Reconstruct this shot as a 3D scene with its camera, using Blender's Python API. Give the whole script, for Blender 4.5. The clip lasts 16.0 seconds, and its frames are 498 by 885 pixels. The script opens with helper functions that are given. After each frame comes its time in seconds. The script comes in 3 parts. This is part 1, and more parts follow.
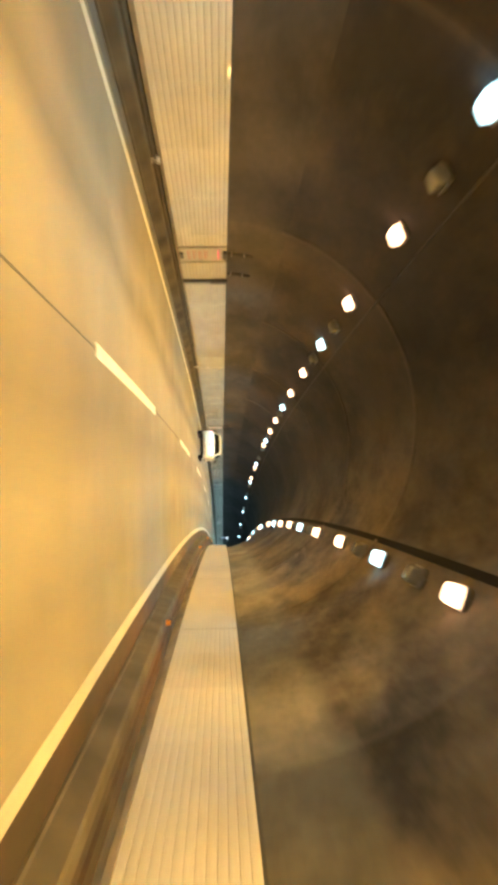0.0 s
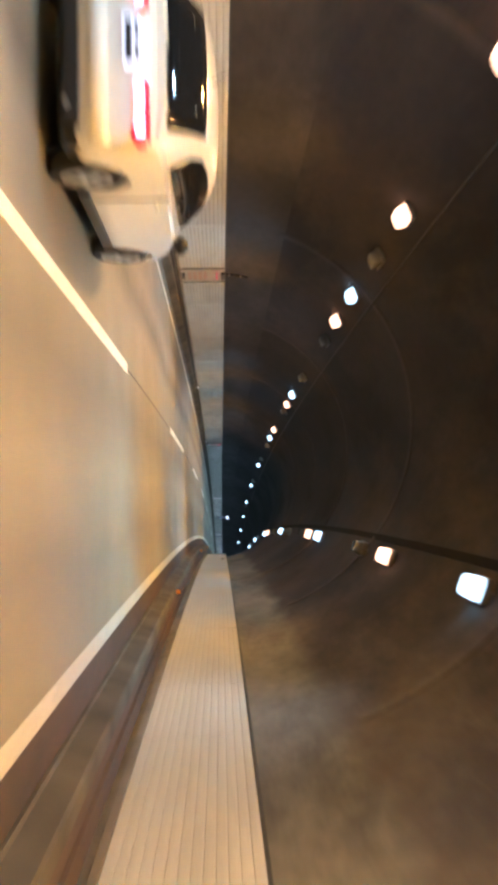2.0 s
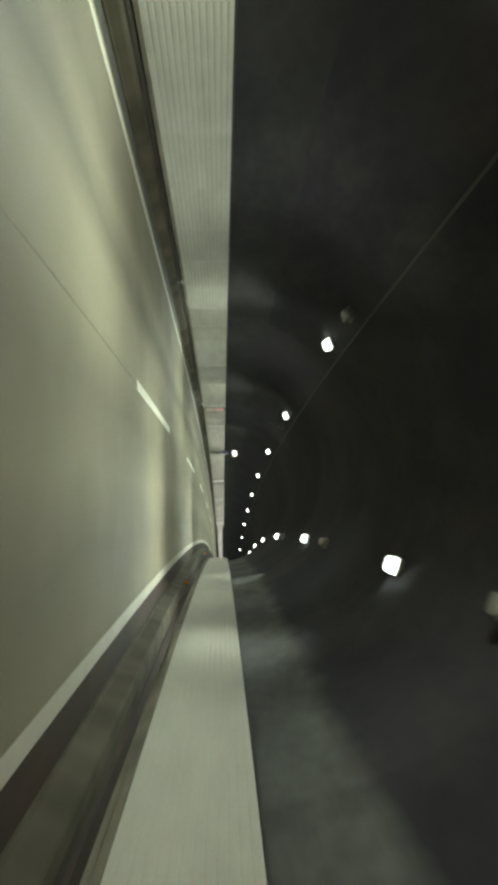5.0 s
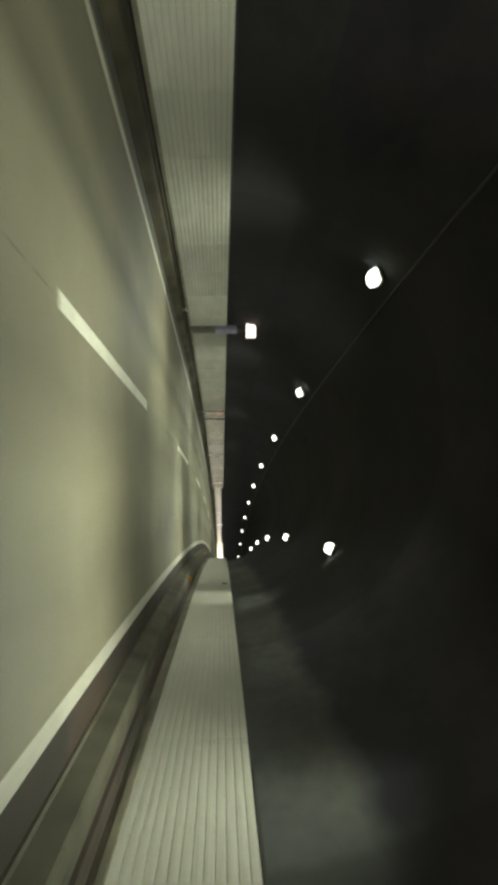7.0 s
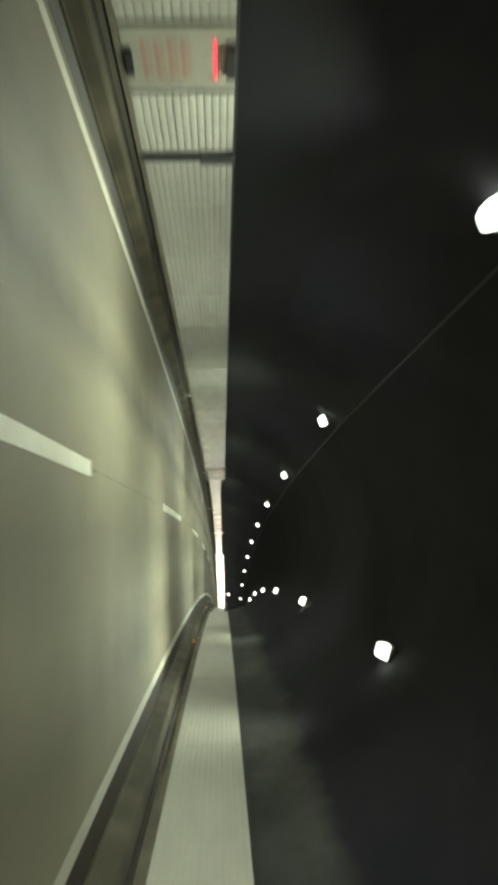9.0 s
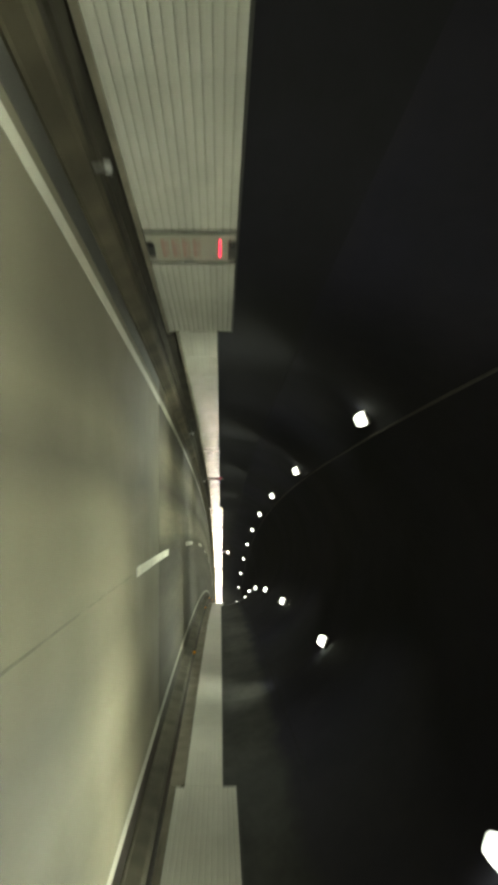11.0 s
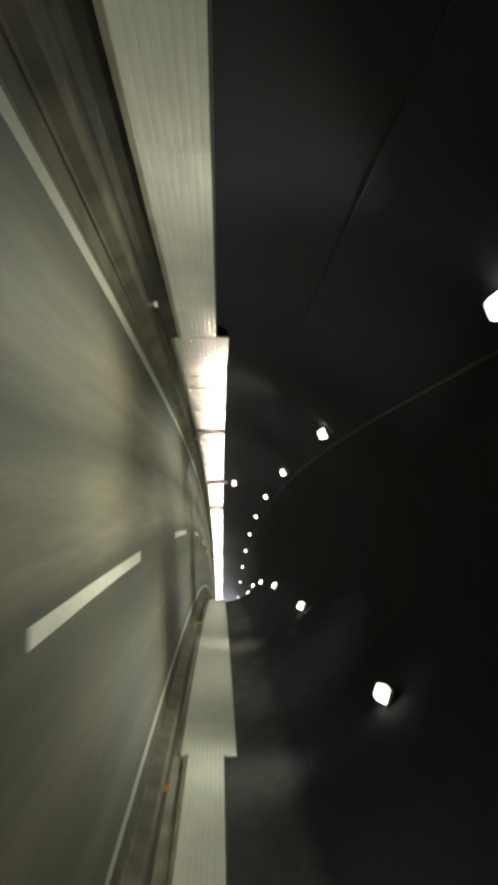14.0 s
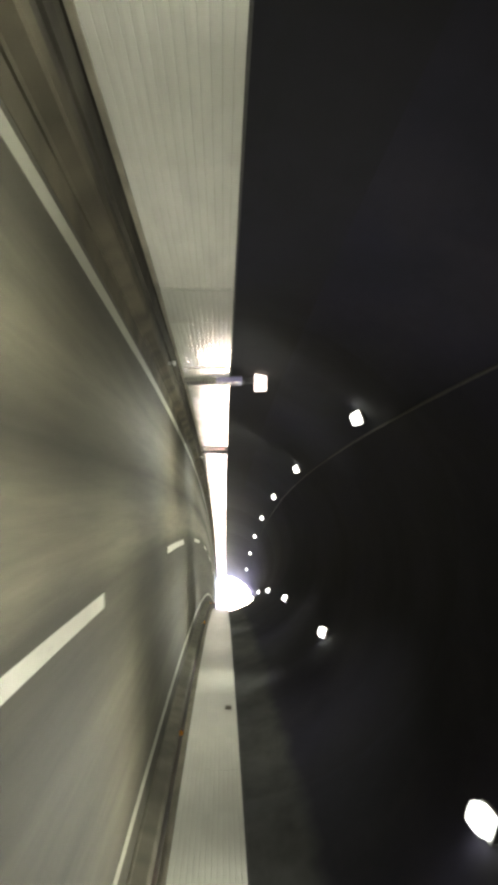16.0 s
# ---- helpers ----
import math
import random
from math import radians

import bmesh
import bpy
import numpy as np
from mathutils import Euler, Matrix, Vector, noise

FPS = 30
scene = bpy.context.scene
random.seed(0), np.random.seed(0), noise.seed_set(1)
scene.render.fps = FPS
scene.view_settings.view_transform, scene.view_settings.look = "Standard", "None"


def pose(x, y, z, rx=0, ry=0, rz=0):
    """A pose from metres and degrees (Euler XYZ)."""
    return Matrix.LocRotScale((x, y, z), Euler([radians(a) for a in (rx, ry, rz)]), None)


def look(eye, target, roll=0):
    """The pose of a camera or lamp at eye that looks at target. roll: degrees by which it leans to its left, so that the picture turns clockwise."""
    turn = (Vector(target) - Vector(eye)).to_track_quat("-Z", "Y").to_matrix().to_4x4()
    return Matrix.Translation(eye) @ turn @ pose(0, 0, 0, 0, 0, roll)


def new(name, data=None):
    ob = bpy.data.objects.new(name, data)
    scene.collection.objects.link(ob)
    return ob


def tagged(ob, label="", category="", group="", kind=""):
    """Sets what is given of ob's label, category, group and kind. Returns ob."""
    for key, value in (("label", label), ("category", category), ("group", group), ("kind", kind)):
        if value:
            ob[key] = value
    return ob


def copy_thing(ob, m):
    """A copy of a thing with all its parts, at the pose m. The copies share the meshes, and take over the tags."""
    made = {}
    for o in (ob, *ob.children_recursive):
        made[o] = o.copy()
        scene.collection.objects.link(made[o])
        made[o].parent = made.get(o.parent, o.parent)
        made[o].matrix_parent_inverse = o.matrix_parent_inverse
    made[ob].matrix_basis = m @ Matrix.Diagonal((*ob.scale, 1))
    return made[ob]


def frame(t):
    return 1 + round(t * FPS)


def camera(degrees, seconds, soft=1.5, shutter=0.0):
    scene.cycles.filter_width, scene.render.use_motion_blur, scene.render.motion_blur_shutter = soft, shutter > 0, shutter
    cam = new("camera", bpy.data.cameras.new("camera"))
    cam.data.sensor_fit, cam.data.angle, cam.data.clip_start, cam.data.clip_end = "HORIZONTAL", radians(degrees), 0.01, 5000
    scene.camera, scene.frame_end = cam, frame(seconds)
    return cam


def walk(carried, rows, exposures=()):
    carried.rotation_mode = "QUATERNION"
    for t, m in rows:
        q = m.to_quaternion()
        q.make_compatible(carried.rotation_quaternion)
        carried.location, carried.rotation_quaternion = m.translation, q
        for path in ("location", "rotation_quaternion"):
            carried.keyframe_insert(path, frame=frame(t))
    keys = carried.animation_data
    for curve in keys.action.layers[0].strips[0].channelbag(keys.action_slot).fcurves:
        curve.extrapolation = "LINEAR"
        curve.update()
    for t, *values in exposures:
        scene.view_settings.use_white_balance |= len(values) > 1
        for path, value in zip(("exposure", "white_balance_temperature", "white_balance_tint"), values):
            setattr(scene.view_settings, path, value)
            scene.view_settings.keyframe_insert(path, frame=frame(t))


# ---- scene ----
# The road's axis: metres along it, and how sharply it bends to the right there.
BEND_AT = [-100, 0, 100, 200, 300, 400, 500, 1000]
BEND = [1.09e-3, 1.09e-3, 0.95e-3, 0.94e-3, 0.95e-3, 1.40e-3, 1.413e-3, 1.413e-3]
S = np.arange(-100.0, 900.5, 0.5)
_b = np.interp(S, BEND_AT, BEND)
TURN = np.concatenate([[0], np.cumsum((_b[1:] + _b[:-1]) / 2 * 0.5)])
_m = (TURN[1:] + TURN[:-1]) / 2
AX = np.concatenate([[0], np.cumsum(np.sin(_m) * 0.5)])
AY = np.concatenate([[0], np.cumsum(np.cos(_m) * 0.5)])


def turn_at(s):
    return float(np.interp(s, S, TURN))


def spot(s, u, h):
    """The place s metres along the road, u to the right of its middle line, h above it."""
    a = turn_at(s)
    return Vector((float(np.interp(s, S, AX)) + u * math.cos(a), float(np.interp(s, S, AY)) - u * math.sin(a), h))


def stand(s, u, h=0.0, spin=0.0):
    """A pose on the road: x to the right, y ahead, z up."""
    return Matrix.Translation(spot(s, u, h)) @ Matrix.Rotation(-turn_at(s) + radians(spin), 4, "Z")


def view(s, u, yaw, pitch, roll, eye=1.33):
    """A camera lying on its side: its right points up. yaw: to the right of the road; pitch: up; roll: to its left."""
    a, p, r = turn_at(s) + radians(yaw), radians(pitch), radians(roll)
    ahead = Vector((math.sin(a) * math.cos(p), math.cos(a) * math.cos(p), math.sin(p)))
    right = Vector((math.cos(a), -math.sin(a), 0))
    up = right.cross(ahead)
    right, up = right * math.cos(r) + up * math.sin(r), up * math.cos(r) - right * math.sin(r)
    m = Matrix((up, -right, -ahead)).transposed().to_4x4()
    m.translation = spot(s, u, eye)
    return m


# ---- camera and its drive: t, along, across, yaw, pitch, roll ----
DRIVE = [
    (0.0, -5.95, 1.319, -1.27, 1.71, -0.81),
    (0.5, 6.17, 1.451, -1.62, 1.75, -0.89),
    (1.0, 17.88, 1.609, -1.88, 1.76, -0.88),
    (1.5, 31.45, 1.679, -2.03, 1.82, -1.01),
    (2.0, 42.57, 1.770, -2.29, 1.78, -0.95),
    (2.5, 54.92, 1.732, -2.47, 1.66, -0.87),
    (3.0, 67.42, 1.737, -2.52, 1.70, -0.47),
    (3.5, 79.82, 1.741, -2.44, 1.74, -0.47),
    (4.0, 92.50, 1.776, -2.54, 1.62, -0.56),
    (4.5, 105.12, 1.777, -2.61, 1.59, -0.62),
    (5.0, 117.69, 1.742, -2.63, 1.64, -0.63),
    (5.5, 130.22, 1.690, -2.63, 1.73, -0.62),
    (6.0, 142.74, 1.638, -2.60, 1.80, -0.58),
    (6.5, 155.26, 1.601, -2.57, 1.78, -0.55),
    (7.0, 167.78, 1.581, -2.53, 1.68, -0.50),
    (7.5, 180.35, 1.506, -2.82, 1.74, -0.86),
    (8.0, 193.07, 1.350, -3.57, 1.65, -1.06),
    (8.5, 205.53, 1.095, -4.29, 1.63, -1.02),
    (9.0, 218.02, 0.625, -4.80, 1.70, -0.91),
    (9.5, 230.45, 0.160, -4.91, 1.75, -0.76),
    (10.0, 242.82, -0.299, -4.62, 1.77, -0.57),
    (10.5, 255.13, -0.709, -4.08, 1.76, -0.38),
    (11.0, 267.38, -1.027, -3.43, 1.73, -0.24),
    (11.5, 279.57, -1.212, -2.85, 1.68, -0.17),
    (12.0, 291.69, -1.263, -2.31, 1.61, -0.18),
    (12.5, 303.83, -1.211, -2.15, 1.85, -0.44),
    (13.0, 317.19, -1.133, -2.16, 1.82, -0.42),
    (13.5, 328.07, -1.064, -2.26, 1.79, -0.63),
    (14.0, 340.24, -1.031, -2.44, 1.77, -0.65),
    (14.5, 352.87, -1.000, -2.69, 1.75, -0.77),
    (15.0, 365.79, -1.060, -2.71, 1.79, -0.76),
    (15.5, 376.68, -1.150, -2.59, 1.74, -0.89),
    (16.0, 388.36, -1.180, -2.49, 1.61, -0.76),
]
cam = camera(29.16, 16.0, soft=4.5, shutter=0.36)
walk(cam, [(t, view(*row)) for t, *row in DRIVE],
     exposures=[(0.0, 5.4, 5150, 0), (0.6, 5.55, 5950, 7), (1.0, 5.57, 5050, 6), (1.25, 5.38, 5000, 8), (1.45, 4.93, 4100, 14), (2.0, 4.95, 4900, 18), (2.5, 5.2, 5100, 19), (3.0, 5.25, 4650, 17), (3.5, 6.0, 5250, 20),
                (4.2, 6.0, 4750, 17), (4.6, 5.95, 6200, 17), (5.2, 5.95, 7900, 17), (6.3, 6.2, 8100, 17), (6.5, 6.25, 8000, 20), (7.0, 5.5, 8400, 18), (7.5, 5.9, 8200, 17), (8.0, 6.05, 8000, 20), (8.5, 6.15, 8000, 19), (9.2, 5.95, 8200, 14), (11.3, 5.75, 8600, 19), (12.0, 6.0, 8600, 23),
                (12.5, 5.55, 8500, 25), (13.0, 6.1, 8300, 19), (13.5, 6.65, 8300, 20), (14.0, 5.9, 8300, 25), (14.5, 6.2, 8200, 27), (15.0, 6.1, 7700, 37), (15.5, 5.5, 8200, 30), (16.0, 6.25, 8100, 30)])

# ---- daylight outside the mouth ----
EXIT = 556.0
world = bpy.data.worlds.new("sky")
scene.world = world
world.use_nodes = True
_sky = world.node_tree.nodes.new("ShaderNodeTexSky")
_sky.sky_type, _sky.sun_disc = "NISHITA", False
_sky.dust_density, _sky.ozone_density = 0.2, 4.0
_sky.sun_elevation, _sky.sun_rotation = radians(50), radians(150)
world.node_tree.nodes["Background"].inputs["Strength"].default_value = 0.06
world.node_tree.links.new(_sky.outputs[0], world.node_tree.nodes["Background"].inputs["Color"])
sun = new("sun", bpy.data.lights.new("sun", "SUN"))
sun.data.energy, sun.data.angle, sun.data.color = 1.5, radians(10), (0.86, 0.82, 1.0)
sun.matrix_world = look((0, 0, 60), (20, 35, 0))


# ---- materials ----
class Nodes:
    """Short hand for building a node material."""

    def __init__(self, name):
        self.m = bpy.data.materials.new(name)
        self.m.use_nodes = True
        self.t = self.m.node_tree
        self.b = self.t.nodes["Principled BSDF"]

    def add(self, kind, ins=None, **props):
        n = self.t.nodes.new("ShaderNode" + kind)
        for k, v in props.items():
            setattr(n, k, v)
        for k, v in (ins or {}).items():
            if isinstance(v, bpy.types.NodeSocket):
                self.t.links.new(v, n.inputs[k])
            else:
                n.inputs[k].default_value = v
        return n

    def ramp(self, fac, stops):
        n = self.add("ValToRGB", {"Fac": fac})
        el = n.color_ramp.elements
        while len(el) < len(stops):
            el.new(0.5)
        for e, (at, c) in zip(el, stops):
            e.position = at
            e.color = (*c, 1) if isinstance(c, tuple) else (c, c, c, 1)
        return n.outputs["Color"]

    def mix(self, how, fac, a, b):
        n = self.add("Mix", data_type="RGBA", blend_type=how)
        for i, v in ((0, fac), (6, a), (7, b)):
            if isinstance(v, bpy.types.NodeSocket):
                self.t.links.new(v, n.inputs[i])
            else:
                n.inputs[i].default_value = v if i == 0 else (*v, 1)
        return n.outputs[2]

    def noise(self, coord, scale, detail=4, rough=0.55, stretch=None):
        if stretch:
            coord = self.add("Mapping", {"Vector": coord, "Scale": stretch}).outputs[0]
        return self.add("TexNoise", {"Vector": coord, "Scale": scale, "Detail": detail, "Roughness": rough}).outputs["Fac"]

    def put(self, **ins):
        for k, v in ins.items():
            k = k.replace("_", " ")
            if isinstance(v, bpy.types.NodeSocket):
                self.t.links.new(v, self.b.inputs[k])
            else:
                self.b.inputs[k].default_value = v
        return self

    def bump(self, height, strength=0.3, distance=0.01):
        n = self.add("Bump", {"Height": height, "Strength": strength, "Distance": distance})
        self.t.links.new(n.outputs[0], self.b.inputs["Normal"])
        return self


def plain(name, colour, rough=0.5, metal=0.0, vary=0.15, scale=6.0, bump=0.0, spec=0.5):
    n = Nodes(name)
    co = n.add("TexCoord").outputs["Object"]
    f = n.noise(co, scale, 5)
    g = n.noise(co, scale * 9, 3)
    lo, hi = tuple(c * (1 - vary) for c in colour), tuple(min(1, c * (1 + vary)) for c in colour)
    c = n.mix("MULTIPLY", 0.35, n.ramp(f, [(0.3, lo), (0.7, hi)]), n.ramp(g, [(0.3, 0.75), (0.7, 1.0)]))
    n.put(Base_Color=c, Roughness=rough, Metallic=metal, Specular_IOR_Level=spec)
    if bump:
        n.bump(g, bump)
    return n.m


def glow(name, colour, power, base=(0.8, 0.8, 0.8)):
    n = Nodes(name)
    n.put(Base_Color=(*base, 1), Roughness=0.3, Emission_Color=(*colour, 1), Emission_Strength=power)
    return n.m


def road_concrete():
    n = Nodes("road_concrete")
    uv = n.add("UVMap", uv_map="plan").outputs[0]
    across = n.add("SeparateXYZ", {"Vector": uv}).outputs["Y"]
    wob = n.noise(uv, 0.25, 2)
    shifted = n.add("Math", {0: across, 1: n.add("MapRange", {"Value": wob, "To Min": -0.35, "To Max": 0.35}).outputs[0]}, operation="ADD").outputs[0]
    pos = n.add("MapRange", {"Value": shifted, "From Min": -4.0, "From Max": 4.0}).outputs[0]
    tracks = n.ramp(pos, [(0.0, 0.5), (0.1, 0.6), (0.19, 0.54), (0.26, 0.78), (0.325, 0.5), (0.385, 0.93), (0.48, 0.95),
                          (0.585, 0.7), (0.69, 0.95), (0.8, 0.66), (0.9, 0.85), (1.0, 0.62)])
    big = n.ramp(n.noise(uv, 0.35, 4, stretch=(0.25, 1.2, 1)), [(0.3, 0.78), (0.7, 1.0)])
    fine = n.noise(uv, 40, 4)
    c = n.mix("MULTIPLY", 1.0, n.mix("MULTIPLY", 1.0, tracks, big), n.ramp(fine, [(0.25, 0.8), (0.75, 1.0)]))
    c = n.mix("MULTIPLY", 1.0, c, (0.278, 0.252, 0.183))
    # asphalt dragged over the last metres of the slab
    end = n.add("Math", {0: n.add("SeparateXYZ", {"Vector": uv}).outputs["X"], 1: n.add("MapRange", {"Value": n.noise(uv, 1.2, 4), "To Min": -1.5, "To Max": 1.5}).outputs[0]}, operation="ADD").outputs[0]
    c = n.mix("MIX", n.add("MapRange", {"Value": end, "From Min": 283.5, "From Max": 288.4}).outputs[0], c, (0.105, 0.094, 0.066))
    n.put(Base_Color=c, Roughness=n.ramp(n.noise(uv, 0.5, 3), [(0.3, 0.62), (0.7, 0.76)]), Specular_IOR_Level=0.35)
    n.bump(fine, 0.25, 0.004)
    return n.m


def lining(name, light, dark, stain, reach, dimming=(0.3, 0.9), haunch=(0, 0, 0), above=None):
    """Concrete lining: mottled, stained; dimmer lamp light further in and daylight by the mouth are painted in.
    above: the tones into which it fades, unevenly, towards the vault, past the painted lamp cut-off."""
    n = Nodes(name)
    co = n.add("TexCoord").outputs["Object"]
    plan = n.add("SeparateXYZ", {"Vector": n.add("UVMap", uv_map="plan").outputs[0]})

    def along(s0, s1, v0, v1):
        return n.add("MapRange", {"Value": plan.outputs["X"], "From Min": s0, "From Max": s1, "To Min": v0, "To Max": v1}).outputs[0]
    blotch = n.noise(co, 0.3, 5, 0.6, stretch=(1, 0.35, 1))
    drip = n.noise(co, 0.45, 8, 0.7, stretch=(1, 0.3, 1.2))
    worn = n.ramp(n.noise(co, 0.55, 8, 0.66, stretch=(1, 0.28, 1)), [(0.40, 0.1), (0.60, 1.0)])
    # thin pale streaks where the coating has split
    line = n.add("TexNoise", {"Vector": n.add("Mapping", {"Vector": co, "Scale": (1, 0.3, 1)}).outputs[0], "Scale": 0.6, "Detail": 6, "Roughness": 0.62, "Distortion": 0.9}).outputs["Fac"]
    line = n.ramp(line, [(0.47, 0.0), (0.492, 1.0), (0.508, 1.0), (0.53, 0.0)])
    line = n.mix("MULTIPLY", 1.0, line, n.ramp(n.noise(co, 0.16, 3), [(0.48, 0.0), (0.62, 1.0)]))

    def tones(light, dark, stain, reach, dimming, haunch):
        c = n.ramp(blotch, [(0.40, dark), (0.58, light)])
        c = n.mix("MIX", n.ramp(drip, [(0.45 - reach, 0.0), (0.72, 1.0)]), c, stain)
        # the right-hand haunch is paler at first
        haunch_mask = n.add("MapRange", {"Value": plan.outputs["Y"], "From Min": -1.0, "From Max": 4.0}).outputs[0]
        haunch_mask = n.mix("MULTIPLY", 1.0, haunch_mask, along(28.0, 66.0, 1.0, 0.05))
        c = n.mix("ADD", n.mix("MULTIPLY", 1.0, haunch_mask, worn), c, haunch)
        c = n.mix("MIX", n.mix("MULTIPLY", 1.0, n.mix("MULTIPLY", 1.0, line, haunch_mask), (0.45, 0.45, 0.45)), c, (0.3, 0.26, 0.2))
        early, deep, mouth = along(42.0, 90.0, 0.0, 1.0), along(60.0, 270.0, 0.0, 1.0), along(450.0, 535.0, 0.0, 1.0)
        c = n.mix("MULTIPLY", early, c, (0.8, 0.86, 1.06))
        # dimmer lamp light beyond the first stretch, painted as a darker tone
        darkened = n.mix("MULTIPLY", deep, c, (dimming[0], dimming[0], dimming[0] * dimming[1]))
        # daylight reaching in at the mouth, painted as a paler tone
        return n.mix("MIX", mouth, darkened, (0.22, 0.22, 0.23))
    c = tones(light, dark, stain, reach, dimming, haunch)
    # paler below, darker above: the lamps' cut-off painted into the wall
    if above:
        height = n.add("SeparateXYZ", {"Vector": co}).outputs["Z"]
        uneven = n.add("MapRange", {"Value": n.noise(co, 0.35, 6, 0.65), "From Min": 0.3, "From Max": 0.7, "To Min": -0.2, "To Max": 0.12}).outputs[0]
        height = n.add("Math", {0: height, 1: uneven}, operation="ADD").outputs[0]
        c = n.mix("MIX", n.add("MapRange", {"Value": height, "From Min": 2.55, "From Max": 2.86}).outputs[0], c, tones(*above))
    ring = n.add("Math", {0: plan.outputs["X"], 1: 55.7}, operation="ADD").outputs[0]
    ring = n.add("Math", {0: n.add("Math", {0: ring, 1: 12.2}, operation="DIVIDE").outputs[0]}, operation="FLOOR").outputs[0]
    tone = n.add("TexWhiteNoise", {"W": ring}, noise_dimensions="1D").outputs["Value"]
    c = n.mix("MULTIPLY", 1.0, c, n.ramp(tone, [(0.0, 0.64), (1.0, 1.05)]))
    c = n.mix("MULTIPLY", 0.6, c, n.ramp(n.noise(co, 5, 6, 0.7), [(0.3, 0.5), (0.7, 1.0)]))
    n.put(Base_Color=c, Roughness=0.8, Specular_IOR_Level=0.25)
    n.bump(n.noise(co, 8, 5), 0.35, 0.01)
    return n.m


def enamel(name, gloss, daylight_tint=(1.0, 1.0, 1.0, 1)):
    n = Nodes(name)
    info = n.add("ObjectInfo").outputs["Random"]
    co = n.add("TexCoord").outputs["Object"]
    shift = n.add("VectorMath", {0: co, 1: n.add("CombineXYZ", {"X": n.add("Math", {0: info, 1: 97.0}, operation="MULTIPLY").outputs[0]}).outputs[0]}, operation="ADD").outputs[0]
    film = n.noise(shift, 1.2, 5, 0.6, stretch=(1, 0.35, 2))
    c = n.mix("MULTIPLY", 1.0, n.ramp(info, [(0.0, (0.555, 0.54, 0.475)), (1.0, (0.62, 0.605, 0.54))]), n.ramp(film, [(0.25, 0.8), (0.7, 1.0)]))
    c = n.mix("MULTIPLY", 0.4, c, n.ramp(n.noise(shift, 18, 3), [(0.3, 0.85), (0.6, 1.0)]))
    n.put(Base_Color=c, Roughness=n.ramp(film, [(0.3, gloss), (0.75, gloss + 0.04)]), Specular_IOR_Level=0.6, Specular_Tint=daylight_tint)
    # rolled sheet: faint waves across its height
    n.bump(n.noise(shift, 20, 2, stretch=(1, 0.03, 1)), 0.9, 0.006)
    return n.m


def worn_paint(name, colour, under):
    n = Nodes(name)
    co = n.add("TexCoord").outputs["Object"]
    wear = n.noise(co, 9, 6, 0.7)
    c = n.mix("MIX", n.ramp(wear, [(0.56, 0.0), (0.68, 1.0)]), colour, under)
    c = n.mix("MULTIPLY", 0.6, c, n.ramp(n.noise(co, 1.1, 3), [(0.3, 0.75), (0.7, 1.0)]))
    n.put(Base_Color=c, Roughness=0.55)
    n.bump(wear, 0.2, 0.003)
    return n.m


def road_asphalt():
    n = Nodes("road_asphalt")
    uv = n.add("UVMap", uv_map="plan").outputs[0]
    across = n.add("SeparateXYZ", {"Vector": uv}).outputs["Y"]
    wob = n.noise(uv, 0.12, 2)
    shifted = n.add("Math", {0: across, 1: n.add("MapRange", {"Value": wob, "To Min": -0.14, "To Max": 0.14}).outputs[0]}, operation="ADD").outputs[0]
    pos = n.add("MapRange", {"Value": shifted, "From Min": -4.0, "From Max": 4.0}).outputs[0]
    tracks = n.ramp(pos, [(0.0, 0.15), (0.1, 0.2), (0.2, 0.85), (0.25, 0.7), (0.306, 0.3), (0.37, 0.95), (0.4375, 1.0), (0.48, 0.4),
                          (0.5625, 0.3), (0.65, 0.45), (0.75, 0.3), (0.8375, 0.42), (0.925, 0.22)])
    streak = n.ramp(n.noise(uv, 0.6, 5, stretch=(0.06, 1.6, 1)), [(0.3, 0.5), (0.7, 1.0)])
    streak = n.mix("MULTIPLY", 1.0, streak, n.ramp(n.noise(uv, 2.2, 6, 0.7, stretch=(0.12, 2.2, 1)), [(0.32, 0.55), (0.66, 1.0)]))
    fine = n.noise(uv, 55, 4)
    c = n.mix("MULTIPLY", 1.0, n.mix("MULTIPLY", 1.0, tracks, streak), n.ramp(fine, [(0.3, 0.7), (0.7, 1.0)]))
    c = n.mix("MULTIPLY", 1.0, c, (0.21, 0.188, 0.132))
    n.put(Base_Color=c, Roughness=n.ramp(tracks, [(0.3, 0.75), (1.0, 0.6)]), Specular_IOR_Level=0.4, Specular_Tint=(1.0, 0.95, 0.84, 1))
    n.bump(fine, 0.3, 0.004)
    return n.m


ROAD = road_concrete()
ASPHALT = road_asphalt()
PAINT = worn_paint("line_paint", (0.72, 0.70, 0.62), (0.32, 0.31, 0.26))
PAINT_EDGE = worn_paint("edge_line_paint", (0.45, 0.43, 0.37), (0.26, 0.245, 0.2))
PAINT_OLD = worn_paint("worn_line_paint", (0.2, 0.19, 0.15), (0.12, 0.112, 0.09))
GUTTER = plain("gutter_concrete", (0.036, 0.034, 0.03), 0.7, vary=0.35, scale=1.5, bump=0.3)
KERB_DARK = plain("grimy_kerb_concrete", (0.075, 0.067, 0.05), 0.85, vary=0.4, scale=1.2, bump=0.4, spec=0.25)
KERB = plain("kerb_concrete", (0.052, 0.044, 0.03), 0.85, vary=0.55, scale=0.8, bump=0.4, spec=0.15)
SEAL = plain("grey_joint_seal", (0.17, 0.155, 0.115), 0.8, vary=0.4, scale=2.0)
